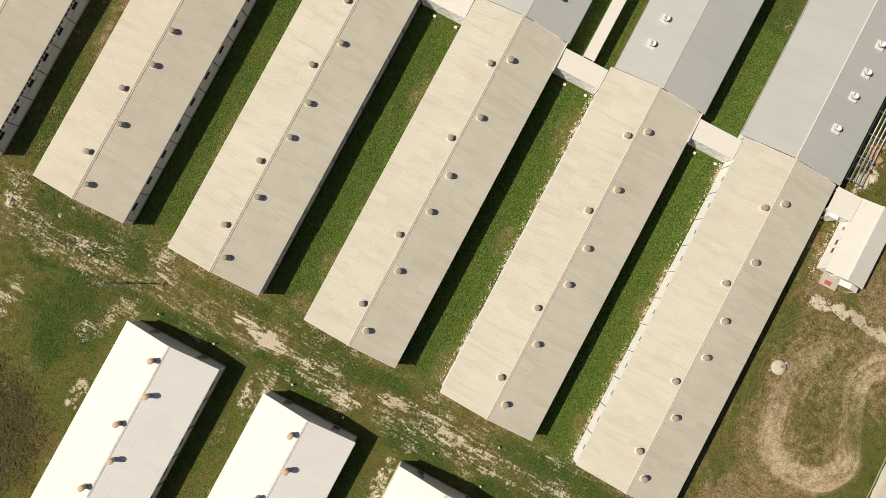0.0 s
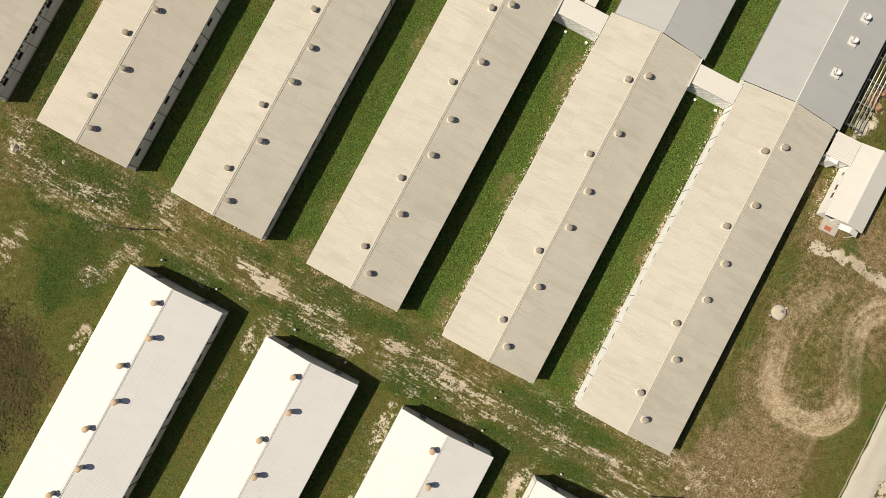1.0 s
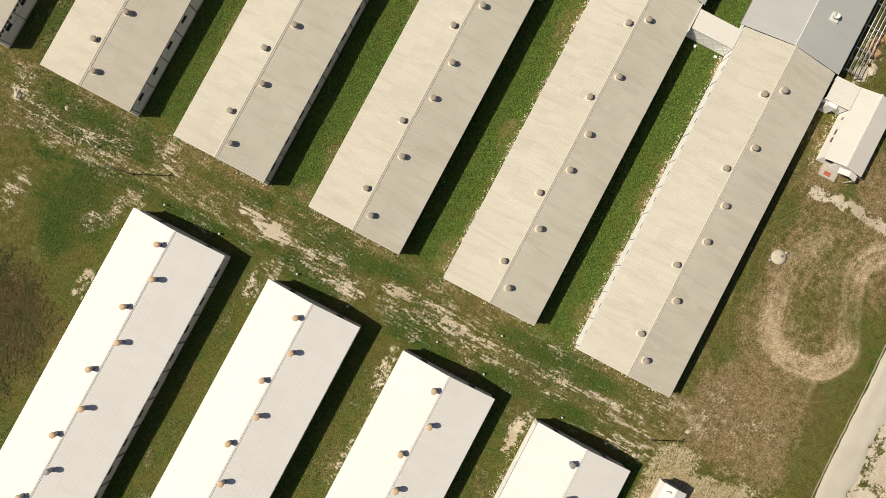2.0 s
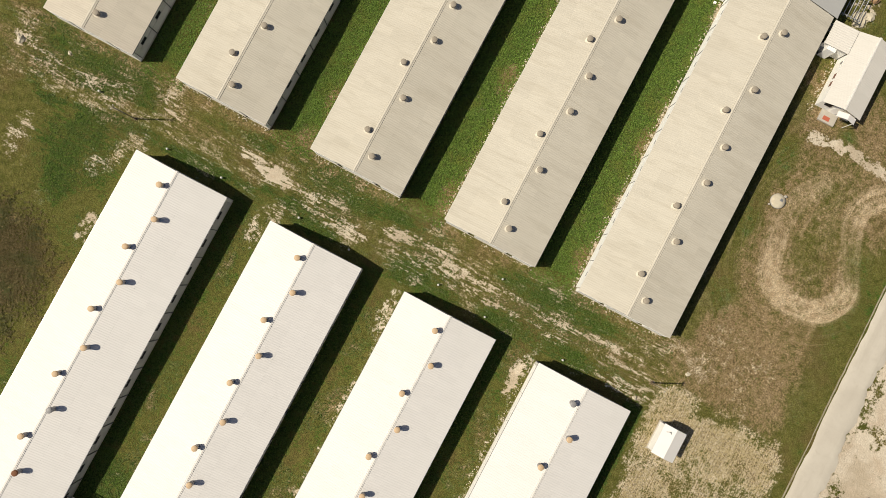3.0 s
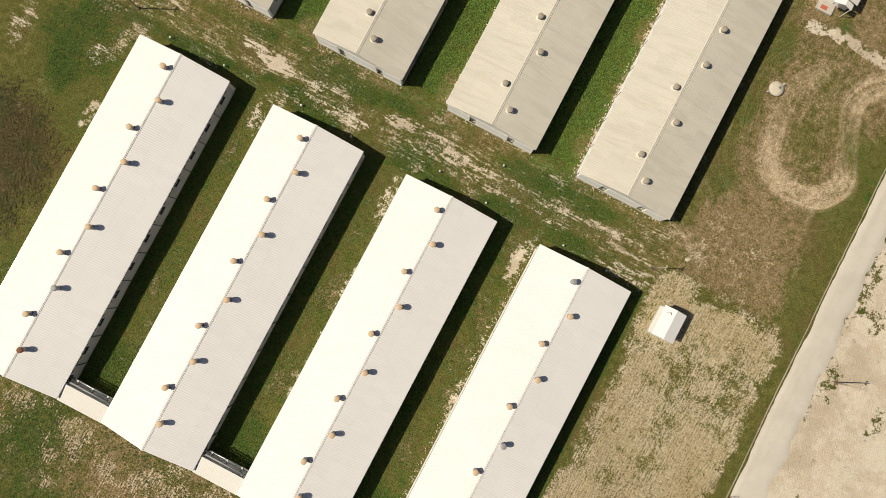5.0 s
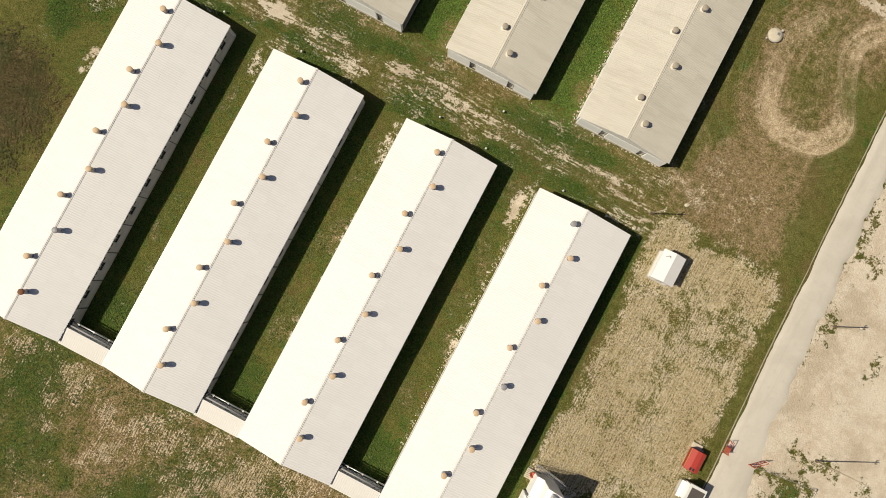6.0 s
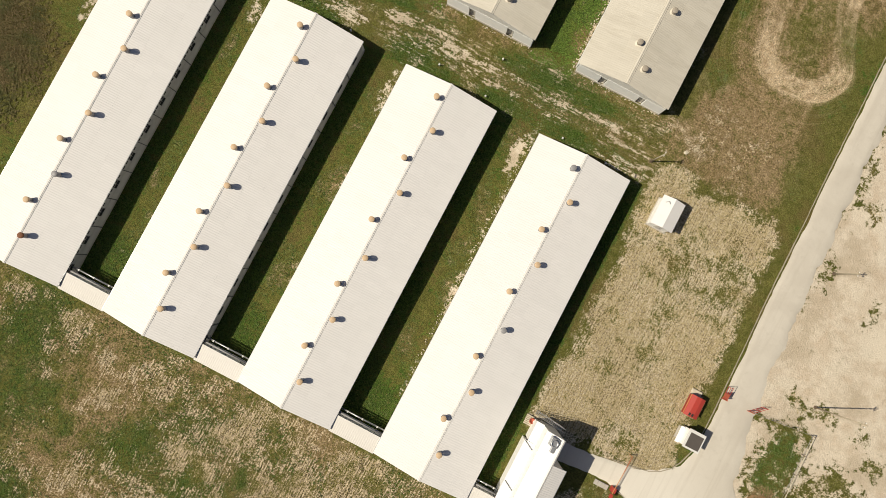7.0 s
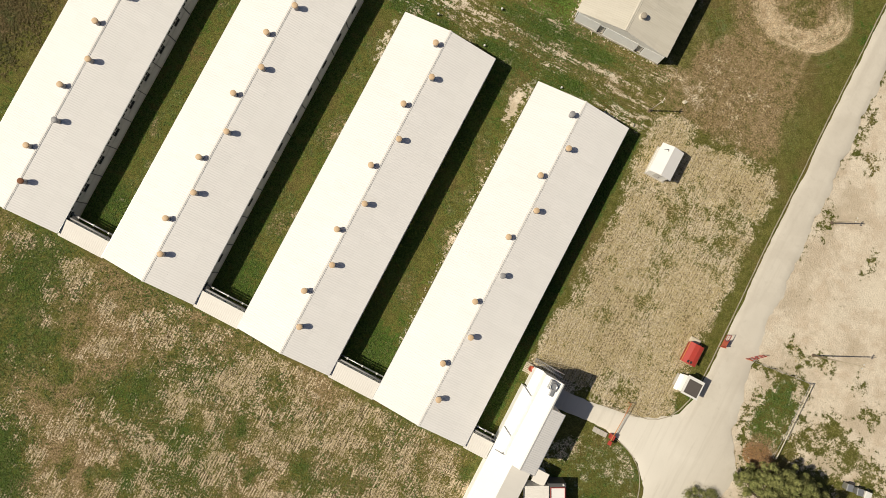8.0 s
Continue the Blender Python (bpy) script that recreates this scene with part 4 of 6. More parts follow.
def barn_a(cx, k):
    pale = k < 2
    roofing_material = ROOF_GREYWHITE if pale else ROOF_BEIGE
    b = thing("barn", (cx, 0, 0), "long low livestock barn with a pale weathered corrugated roof" if pale else "long low livestock barn with a beige corrugated roof", "barn", "beige-roofed barns")
    eave, ridge, half = 2.70, 3.96, 5.93
    # east walls darken from barn to barn; the shade there is painted in
    east_material = WALL_PANEL if k < 2 else WALL_SHADE_MID if k == 2 else WALL_SHADE_DARK
    part("core", box(bmesh.new(), -5.58, 5.58, A_SOUTH + 0.6, A_NORTH - 0.3, 0.0, eave - 0.12), DARK, b, "dark inside of the barn")
    part("plinth", box(bmesh.new(), -5.76, 5.76, A_SOUTH + 0.2, A_NORTH - 0.1, -0.3, 0.14), CONCRETE, b)
    for side in (-1, 1):
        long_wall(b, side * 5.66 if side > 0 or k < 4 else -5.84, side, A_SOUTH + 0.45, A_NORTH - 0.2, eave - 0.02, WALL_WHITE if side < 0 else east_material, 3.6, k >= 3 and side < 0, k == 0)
    gable(b, A_SOUTH + 0.265, -1, 5.70, 2.40, eave, ridge, WALL_WHITE, GABLE_GREY, ((-2.75, -1.90), (2.35, 3.20)))
    roof(b, half, eave, ridge, A_SOUTH, A_NORTH, roofing_material, RIDGE_BEIGE, cap=0.24, high=0.008)
    for side in (-1, 1):
        part("gutter", box(bmesh.new(), side * 5.94 - 0.035, side * 5.94 + 0.035, A_SOUTH + 0.05, A_NORTH - 0.05, eave - 0.10, eave - 0.03), TRIM_DARK if side > 0 else PIPE_WHITE, b)
    spots = [(-1.05, 21.4), (0.85, 22.9), (0.85, 15.3), (-1.05, 11.6), (0.85, 7.7), (0.85, 3.0), (-1.05, -1.0), (0.85, -4.7), (-1.05, -9.9), (0.85, -12.4)]
    if k < 3:
        spots = [(-0.9, 20.1), (0.85, 15.4), (-0.9, 11.6), (0.85, 7.5), (0.85, 3.0), (-0.9, -1.0), (0.85, -4.8), (-0.9, -9.3), (0.85, -12.6)]
    for x, y in spots:
        y = A_SOUTH + (y - A_SOUTH) * 0.991
        x += 0.24 if k > 2 else 0.0
        vent(b, x, y, ridge - abs(x) * (ridge - eave) / half, "cowl", 0)
    return b


def barn_b(cx, k):
    b = thing("barn", (cx, 0, 0), "long livestock barn with a white corrugated metal roof", "barn", "white-roofed barns")
    eave, ridge, half = 2.72, 3.98, 5.96
    part("core", box(bmesh.new(), -5.70, 5.70, B_SOUTH + 0.6, B_NORTH - 0.6, 0.0, eave - 0.14), DARK, b, "dark inside of the barn")
    part("plinth", box(bmesh.new(), -5.88, 5.88, B_SOUTH + 0.3, B_NORTH - 0.3, -0.3, 0.16), CONCRETE, b)
    for side in (-1, 1):
        # white to the west, shade-toned grey to the east
        long_wall(b, side * 5.78, side, B_SOUTH + 0.5, B_NORTH - 0.5, eave - 0.02, WALL_WHITE if side < 0 else WALL_SHADE_MID, slots=k == 0)
    gable(b, B_SOUTH + 0.4, -1, 5.82, 2.42, eave, ridge, WALL_WHITE, GABLE_GREY)
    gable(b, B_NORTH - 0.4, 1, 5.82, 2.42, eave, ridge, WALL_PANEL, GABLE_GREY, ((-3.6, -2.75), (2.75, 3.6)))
    roof(b, half, eave, ridge, B_SOUTH, B_NORTH, ROOF_WHITE, RIDGE_WHITE, pitch=0.27, cap=0.16, high=0.008)
    for side in (-1, 1):
        part("gutter", box(bmesh.new(), side * 5.95 - 0.05, side * 5.95 + 0.05, B_SOUTH + 0.05, B_NORTH - 0.05, eave - 0.12, eave - 0.03), GALV, b)
    for j, y in enumerate((-26.4, -30.1, -34.3, -38.1, -42.2, -46.4, -50.4, -54.2, -58.2, -62.0)):
        x, y = -0.80 if j % 2 == 0 else 0.62, y - 0.17
        cap = "tan_cap"
        if (k, j) in ((3, 0), (3, 5), (0, 7)):
            cap = "grey_cap"
        if (k, j) == (0, 9):
            cap = "rust_cap"
        vent(b, x, y, ridge - abs(x) * (ridge - eave) / half, "tan", cap)
    return b


for k, cx in enumerate(ROW_A):
    barn_a(cx, k)
for k, cx in enumerate(ROW_B):
    barn_b(cx, k)


# ---- additions to the barns ----
def ribbed(bm, line, y0, y1, pitch, high, thick=0.07):
    """A ribbed roof sheet over a line of two points in x and z, from y0 to y1, closed below."""
    n = max(int((y1 - y0) / pitch), 1)
    pitch = (y1 - y0) / n
    prof = []
    for k in range(n):
        y = y0 + k * pitch
        prof += [(y, 0.0), (y + 0.3 * pitch, 0.0), (y + 0.45 * pitch, high), (y + 0.85 * pitch, high)]
    prof.append((y1, 0.0))
    top = [[bm.verts.new((x, y, z + dz)) for y, dz in prof] for x, z in line]
    low = [[bm.verts.new((x, y, z - thick)) for y, dz in prof] for x, z in line]
    for k in range(len(prof) - 1):
        bm.faces.new((top[0][k], top[1][k], top[1][k + 1], top[0][k + 1]))
        bm.faces.new((low[0][k], low[0][k + 1], low[1][k + 1], low[1][k]))
        for s in (0, 1):
            bm.faces.new((top[s][k], top[s][k + 1], low[s][k + 1], low[s][k]))
    for k in (0, -1):
        bm.faces.new((top[0][k], top[1][k], low[1][k], low[0][k]))
    return bm


def passage(x0, x1, y0, y1, eave, ridge_side, material, label, group, windows=0, pipes=False, braces=0):
    """A low roofed passage between two barns, with a sloping sheet roof."""
    p = thing("passage", ((x0 + x1) / 2, (y0 + y1) / 2, 0), label, "passage", group)
    hx, hy = (x1 - x0) / 2, (y1 - y0) / 2
    part("wall", box(bmesh.new(), -hx, hx, -hy + 0.12, -hy + 0.3, 0, eave - 0.06), WALL_WHITE, p)
    part("wall", box(bmesh.new(), -hx, hx, hy - 0.3, hy - 0.12, 0, eave + 0.1), WALL_WHITE, p)
    bm = bmesh.new()
    pitch, n = 0.25, int(2 * hx / 0.25)
    pitch = 2 * hx / n
    low, top, under = [], [], []
    for k in range(n):
        for f, z in ((0.0, 0.0), (0.3, 0.0), (0.45, 0.007), (0.85, 0.007)):
            x = -hx + (k + f) * pitch
            low.append(bm.verts.new((x, -hy, eave + z)))
            top.append(bm.verts.new((x, hy, eave + 0.18 + z)))
    for k in range(len(low) - 1):
        bm.faces.new((low[k], low[k + 1], top[k + 1], top[k]))
    box(bm, -hx, hx, -hy + 0.01, hy - 0.01, eave - 0.08, eave - 0.02)
    part("roof", bm, material, p)
    for k in range(braces):
        a, c = -hx + 2 * hx * k / braces, -hx + 2 * hx * (k + 1) / braces
        for z0, z1 in ((0.5, 2.2), (2.2, 0.5)):
            part("brace", tube(bmesh.new(), (a + 0.06, -hy + 0.09, z0), (c - 0.06, -hy + 0.09, z1), 0.022, n=6), PIPE_WHITE, p)
    for k in range(braces // 2):
        x = -hx + 2 * hx * (k + 0.7) / (braces // 2)
        part("footing", box(bmesh.new(), x - 0.16, x + 0.16, -hy - 0.62, -hy - 0.36, -0.1, 0.22), WALL_WHITE, p, "white concrete footing block", bevel=0.03)
    if braces:
        part("flashing", box(bmesh.new(), -hx - 0.16, -hx - 0.02, -hy - 0.7, hy + 0.6, eave + 0.22, eave + 0.30), ROOF_CREAM, p, "cream flashing along the eave")
    for k in range(windows):
        x = -hx + 2 * hx * (k + 0.5) / windows
        w = part("window", box(bmesh.new(), x - 0.32, x + 0.32, -hy + 0.07, -hy + 0.12, 1.1, 1.6), GALV, p)
        part("pane", box(bmesh.new(), x - 0.26, x + 0.26, -hy + 0.05, -hy + 0.07, 1.16, 1.54), GLASS, w)
    if pipes:
        for off, z, r, m in ((0.28, eave - 0.15, 0.11, PLASTIC_GREY), (0.72, eave - 0.55, 0.09, GALV)):
            part("pipe", tube(bmesh.new(), (-hx, hy + off, z), (hx, hy + off, z), r), m, p, smooth=True)
        for k in range(3):
            x = -hx + 2 * hx * (k + 0.5) / 3
            part("bracket", box(bmesh.new(), x - 0.04, x + 0.04, hy - 0.12, hy + 0.85, eave - 0.72, eave - 0.66), TRIM_DARK, p)
            part("clamp", box(bmesh.new(), x - 0.09, x + 0.09, hy + 0.62, hy + 0.84, eave - 0.44, eave - 0.36), PIPE_WHITE, p, "white pipe clamp", bevel=0.01)
    return p


for k in range(2, 5):
    passage(ROW_A[k] + 6.0, ROW_A[k + 1] - 6.0, 24.8, 27.25, 2.6, 1, ROOF_CREAM, "white-walled passage with a cream corrugated roof between barns", "passages of the beige barns", 0, False, 4)
for k in range(3):
    passage(ROW_B[k] + 5.9, ROW_B[k + 1] - 5.9, -66.1, -64.0, 2.4, 1, ROOF_CREAM, "low passage with a cream sheet roof and pipes along it", "passages of the white barns", 0, True)
passage(ROW_B[3] + 5.9, 40.2, -66.1, -64.0, 2.4, 1, ROOF_CREAM, "low passage with a cream sheet roof beside the gatehouse", "passages of the white barns", 0, True)

walkway = thing("covered_walkway", (5.35, 44.0, 0), "narrow covered walkway with a cream flat roof", "walkway")
part("roof", box(bmesh.new(), -0.72, 0.72, -16.3, 18, 1.95, 2.05), ROOF_CREAM, walkway, bevel=0.02)
for side in (-1, 1):
    part("wall", box(bmesh.new(), side * 0.6 - 0.06, side * 0.6 + 0.06, -16.2, 18, 0, 1.95), WALL_WHITE, walkway)


def annexe(cx, k):
    """The grey-roofed length that carries a beige barn on to the north."""
    b = thing("barn_extension", (cx, 0, 0), "barn extension with a smooth grey roof", "barn", "grey-roofed extensions")
    y0, y1, eave, ridge, half = A_NORTH + 0.06, 62.0, 2.68, 3.92, 6.45 if k == 5 else 5.90
    part("body", box(bmesh.new(), 0.75 - half, half - 0.75, y0 + 0.1, y1, -0.2, eave - 0.05), WALL_WHITE, b)
    for side in (-1, 1):
        bm = bmesh.new()
        n = 12
        for j in range(n):
            a, c = y0 + (y1 - y0) * j / n, y0 + (y1 - y0) * (j + 1) / n
            v = [bm.verts.new(q) for q in ((side * half, a, eave), (side * half, c - 0.012, eave), (0, c - 0.012, ridge), (0, a, ridge))]
            f = bm.faces.new(v if side > 0 else v[::-1])
        bm.verts.ensure_lookup_table()
        bmesh.ops.remove_doubles(bm, verts=bm.verts[:], dist=0.02)
        r = bmesh.ops.extrude_face_region(bm, geom=bm.faces[:])
        bmesh.ops.translate(bm, verts=[v for v in r["geom"] if isinstance(v, bmesh.types.BMVert)], vec=(0, 0, 0.07))
        part("roof", bm, ROOF_GREY, b)
    bm = prism(bmesh.new(), [(-0.07, ridge + 0.065), (0, ridge + 0.10), (0.07, ridge + 0.065), (0, ridge + 0.03)], y0, y1)
    part("ridge_cap", bm, ROOF_GREY if k < 5 else RIDGE_WHITE, b)
    for side in (-1, 1):
        part("gutter", box(bmesh.new(), side * (half + 0.02) - 0.05, side * (half + 0.02) + 0.05, y0, y1, eave - 0.1, eave - 0.02), GALV, b)
    spots = {3: [], 4: [(-3.3, 35.9), (-3.4, 32.5)], 5: [(2.85, 44.9), (2.9, 41.2), (2.8, 38.0), (2.7, 33.7), (2.8, 49.0)]}[k]
    for x, y in spots:
        y = A_SOUTH + (y - A_SOUTH) * 0.991
        vent(b, x, y, ridge + 0.07 - abs(x) * (ridge - eave) / half, "chimney", 0)
    if k == 3:
        h = part("roof_hatch", box(bmesh.new(), 1.9, 3.1, 31.7, 31.78, 3.4, 3.87), TRIM_DARK, b, "dark upstand on the grey roof")
        part("side", box(bmesh.new(), 3.02, 3.1, 31.78, 32.5, 3.36, 3.7), TRIM_DARK, h)
    return b


for k in (3, 4, 5):
    annexe((-3.42, 14.35, 31.5)[k - 3], k)


# ---- small house beside the last beige barn ----
def small_house():
    h = thing("house", (43.5, 23.3, 0), "small white house with a cream gabled roof", "house")
    part("wall", box(bmesh.new(), -2.2, 2.2, -4.4, 4.5, -0.2, 2.25), WALL_WHITE, h)
    for y, s in ((-4.42, -1), (4.52, 1)):
        part("gable", prism(bmesh.new(), [(-2.2, 2.25), (2.2, 2.25), (0, 2.9)], min(y, y - s * 0.12), max(y, y - s * 0.12)), WALL_WHITE, h)
    roof(h, 2.42, 2.28, 2.98, -4.8, 4.75, ROOF_HOUSE, RIDGE_WHITE, cap=0.14, courses=1, high=0.009, pitch=0.24)
    for y, half, m in ((1.96, 0.22, PLASTIC_GREY), (0.82, 0.22, PLASTIC_GREY), (-1.0, 0.36, SHUTTER), (-2.07, 0.36, SHUTTER)):
        w = part("window", box(bmesh.new(), -2.25, -2.2, y - half, y + half, 1.25, 1.75), PIPE_WHITE, h)
        part("shutter", box(bmesh.new(), -2.275, -2.25, y - half + 0.04, y + half - 0.04, 1.29, 1.71), m, w, "closed shutter")
    w = part("window", box(bmesh.new(), -1.75, -0.95, -4.52, -4.42, 1.2, 2.0), TRIM_DARK, h)
    part("pane", box(bmesh.new(), -1.68, -1.02, -4.54, -4.52, 1.27, 1.93), GLASS, w)
    part("porch_roof", prism(bmesh.new(), [(-0.2, 2.0), (-0.2, 2.08), (1.0, 2.5), (2.1, 2.08), (2.1, 2.0), (1.0, 2.42)], -5.5, -4.8), ROOF_WHITE, h)
    part("step", box(bmesh.new(), -1.2, 0.9, -5.9, -4.45, -0.1, 0.18), CONCRETE, h, bevel=0.02)
    part("door", box(bmesh.new(), -0.5, 0.4, -4.5, -4.43, 0.18, 2.05), WALL_WHITE, h, "white door")
    part("canopy_post", tube(bmesh.new(), (2.0, -5.4, 0), (2.0, -5.4, 2.02), 0.05), PIPE_WHITE, h)
    m = tagged(new("doormat", mesh_of(box(bmesh.new(), -0.42, 0.42, -0.26, 0.26, 0.0, 0.03), "doormat", RUST_RED, bevel=0.008)), "faded red mat on the concrete step", "doormat")
    m.matrix_basis = pose(43.2, 17.9, 0.18)
    link = thing("passage", (39.6, 26.4, 0), "short passage with a cream corrugated roof to the small house", "passage", "passages of the beige barns")
    part("wall", box(bmesh.new(), -1.5, 1.5, -1.35, -1.2, 0, 2.3), WALL_WHITE, link)
    part("wall", box(bmesh.new(), -1.5, 1.5, 1.2, 1.35, 0, 2.3), WALL_WHITE, link)
    part("roof", ribbed(bmesh.new(), [(-1.55, 2.34), (1.5, 2.44)], -1.55, 1.55, 0.26, 0.02), ROOF_CREAM, link)
    part("porch", box(bmesh.new(), -0.9, 0.2, -1.95, -1.36, 0, 2.1), WALL_WHITE, link, bevel=0.02)


small_house()


def pipe_rack():
    r = thing("pipe_rack", (40.0, 40.0, 0), "rack of galvanised pipes on low frames beside the barn", "pipe rack")
    for k in range(5):
        x = -1.1 + 0.5 * k
        part("pipe", tube(bmesh.new(), (x, -10.5, 1.3), (x, 14, 1.3), 0.06, n=8), GALV, r, smooth=True)
    for j in range(9):
        y = -10.2 + 3.0 * j
        bm = bmesh.new()
        box(bm, -1.3, 1.1, y - 0.05, y + 0.05, 1.14, 1.24)
        for x in (-1.2, 1.0):
            box(bm, x - 0.05, x + 0.05, y - 0.05, y + 0.05, 0, 1.14)
        part("frame", bm, GALV, r)


pipe_rack()


def stone(name, at, size, material, label, category, group="", seed=1):
    """A rounded, uneven block."""
    r = random.Random(seed)
    bm = bmesh.new()
    bmesh.ops.create_icosphere(bm, subdivisions=2, radius=1.0)
    for v in bm.verts:
        v.co *= 0.65 + 0.6 * r.random()
        v.co = Vector((v.co.x * size[0], v.co.y * size[1], max(v.co.z, -0.4) * size[2]))
    ob = new(name, mesh_of(bm, name, material))
    ob.matrix_basis = pose(at[0], at[1], at[2] + 0.3 * size[2], 0, 0, r.uniform(0, 180))
    return tagged(ob, label, category, group)


for k, (x, y, sx, sy) in enumerate(((41.4, 30.9, 0.9, 1.0), (42.3, 31.6, 0.6, 0.7))):
    stone("sand_mound", (x, y, 0), (sx, sy, 0.35), PALE_STONE, "low heap of pale sand beside the pipe rack", "heap", "heaps by the pipe rack", k)
for k, (x, y, sx, sy) in enumerate(((41.2, 34.6, 0.7, 0.9), (41.6, 35.6, 0.6, 0.5), (42.0, 33.9, 0.5, 0.5), (42.2, 36.3, 0.6, 0.7))):
    stone("rubble_heap", (x, y, 0), (sx, sy, 0.5), BROWN_STONE, "heap of reddish-brown rubble on the ground", "heap", "heaps by the pipe rack", 20 + k)
for k, (x, y, s) in enumerate(((-47.6, -19.2, 0.55), (42.4, -17.4, 0.3), (38.0, -22.9, 0.28), (66.0, 6.0, 0.3), (-41.5, -18.0, 0.28))):
    stone("boulder", (x, y, -0.03), (s, s * 0.8, s * 0.6), PALE_STONE, "pale boulder lying in the grass", "boulder", "boulders", 40 + k)


def tank():
    t = thing("sunken_tank", (42.55, 6.2, -0.05), "round pale concrete tank cover with a small hatch in the grass", "tank")
    part("rim", lathe(bmesh.new(), [(0.92, 0.0), (0.92, 0.22), (0.88, 0.26), (0.3, 0.265)], 32), CONCRETE, t, smooth=True)
    part("cover", lathe(bmesh.new(), [(0.86, 0.25), (0.85, 0.29), (0.4, 0.305), (0.1, 0.31)], 32), PALE_STONE, t, "pale domed cover", smooth=True)
    part("hatch", box(bmesh.new(), 0.12, 0.46, 0.08, 0.42, 0.28, 0.35), GALV, t, bevel=0.02)
    part("pipe", lathe(bmesh.new(), [(0.16, 0), (0.16, 0.35), (0.1, 0.38)], 14, (0.55, 0.88, 0)), CONCRETE, t, smooth=True)
    part("pipe", lathe(bmesh.new(), [(0.12, 0), (0.12, 0.25), (0.08, 0.28)], 14, (-0.78, -0.8, 0)), CONCRETE, t, smooth=True)


tank()

# capped wells in the lane
well = thing("well_cap", (-25.4, -22.7, 0), "small white capped pipe standing in the grass", "well cap", "capped pipes")
part("pipe", lathe(bmesh.new(), [(0.10, -0.1), (0.10, 0.34), (0.09, 0.36)], 14), PIPE_WHITE, well, smooth=True)
part("cap", lathe(bmesh.new(), [(0.13, 0.34), (0.13, 0.39), (0.06, 0.43)], 14), PIPE_WHITE, well, smooth=True)
for x, y in ((-18.0, -22.7), (-7.5, -22.6), (-0.4, -23.2), (11.0, -21.9), (17.7, -22.7), (17.5, -17.7), (28.3, -22.9), (34.3, -23.2), (-36.0, -20.4)):
    copy_thing(well, pose(x, y, 0))


def shed():
    s = thing("shed", (43.3, -25.6, 0), "small white shed with a white sheet gable roof", "shed")
    part("base", box(bmesh.new(), -1.4, 1.2, -1.85, 1.85, -0.1, 0.08), CONCRETE, s)
    part("wall", box(bmesh.new(), -1.25, 1.05, -1.7, 1.7, 0.08, 2.05), WALL_WHITE, s)
    for y in (-1.7, 1.6):
        part("gable", prism(bmesh.new(), [(-1.25, 2.05), (1.05, 2.05), (-0.1, 2.5)], y, y + 0.1), WALL_WHITE, s)
    for side in (-1, 1):
        bm = prism(bmesh.new(), [(-0.1 + side * 1.4, 2.04), (-0.1 + side * 1.4, 2.10), (-0.1, 2.60), (-0.1, 2.53)], -1.85, 1.85)
        part("roof", bm, ROOF_WHITE, s)
    d = part("door", box(bmesh.new(), -0.5, 0.3, -1.75, -1.7, 0.08, 1.95), PIPE_WHITE, s, "white plank door")
    part("handle", box(bmesh.new(), 0.1, 0.2, -1.8, -1.75, 1.0, 1.04), TRIM_DARK, d)
    part("bracket", tube(bmesh.new(), (-1.1, 1.0, 2.15), (-0.7, 1.25, 2.6), 0.03, n=8), TRIM_DARK, s)
    part("bracket", tube(bmesh.new(), (-0.7, 1.25, 2.6), (-0.5, 1.05, 2.5), 0.03, n=8), TRIM_DARK, s)


shed()


POLE_WOOD = surface("pale_pole_wood", (0.42, 0.36, 0.26), (0.30, 0.25, 0.18), 0.85, amount=0.5, large=3)


def utility_pole(x, y, high, label, arm=True):
    p = thing("utility_pole", (x, y, 0), label, "pole", "utility poles")
    part("post", tube(bmesh.new(), (0, 0, -0.3), (0, 0, high), 0.09, 0.06), POLE_WOOD, p, smooth=True)
    if arm:
        part("crossarm", box(bmesh.new(), -0.03, 0.03, -0.3, 0.3, high - 0.5, high - 0.43), POLE_WOOD, p)
        for k in (-0.24, 0.24):
            part("insulator", lathe(bmesh.new(), [(0.05, 0), (0.07, 0.1), (0.03, 0.18)], 10, (0, k, high - 0.4)), PIPE_WHITE, p, smooth=True)
    part("footing", lathe(bmesh.new(), [(0.2, -0.2), (0.2, 0.08), (0.16, 0.1)], 14), BARK, p, smooth=True)


utility_pole(-30.7, -21.3, 5.8, "weathered wooden utility pole at the lane")
utility_pole(39.1, -20.3, 4.9, "weathered wooden utility pole near the white shed")
utility_pole(64.9, -22.2, 4.8, "weathered wooden utility pole on the sandy lot")
utility_pole(70.05, -37.55, 9.1, "tall wooden utility pole on the sandy lot")


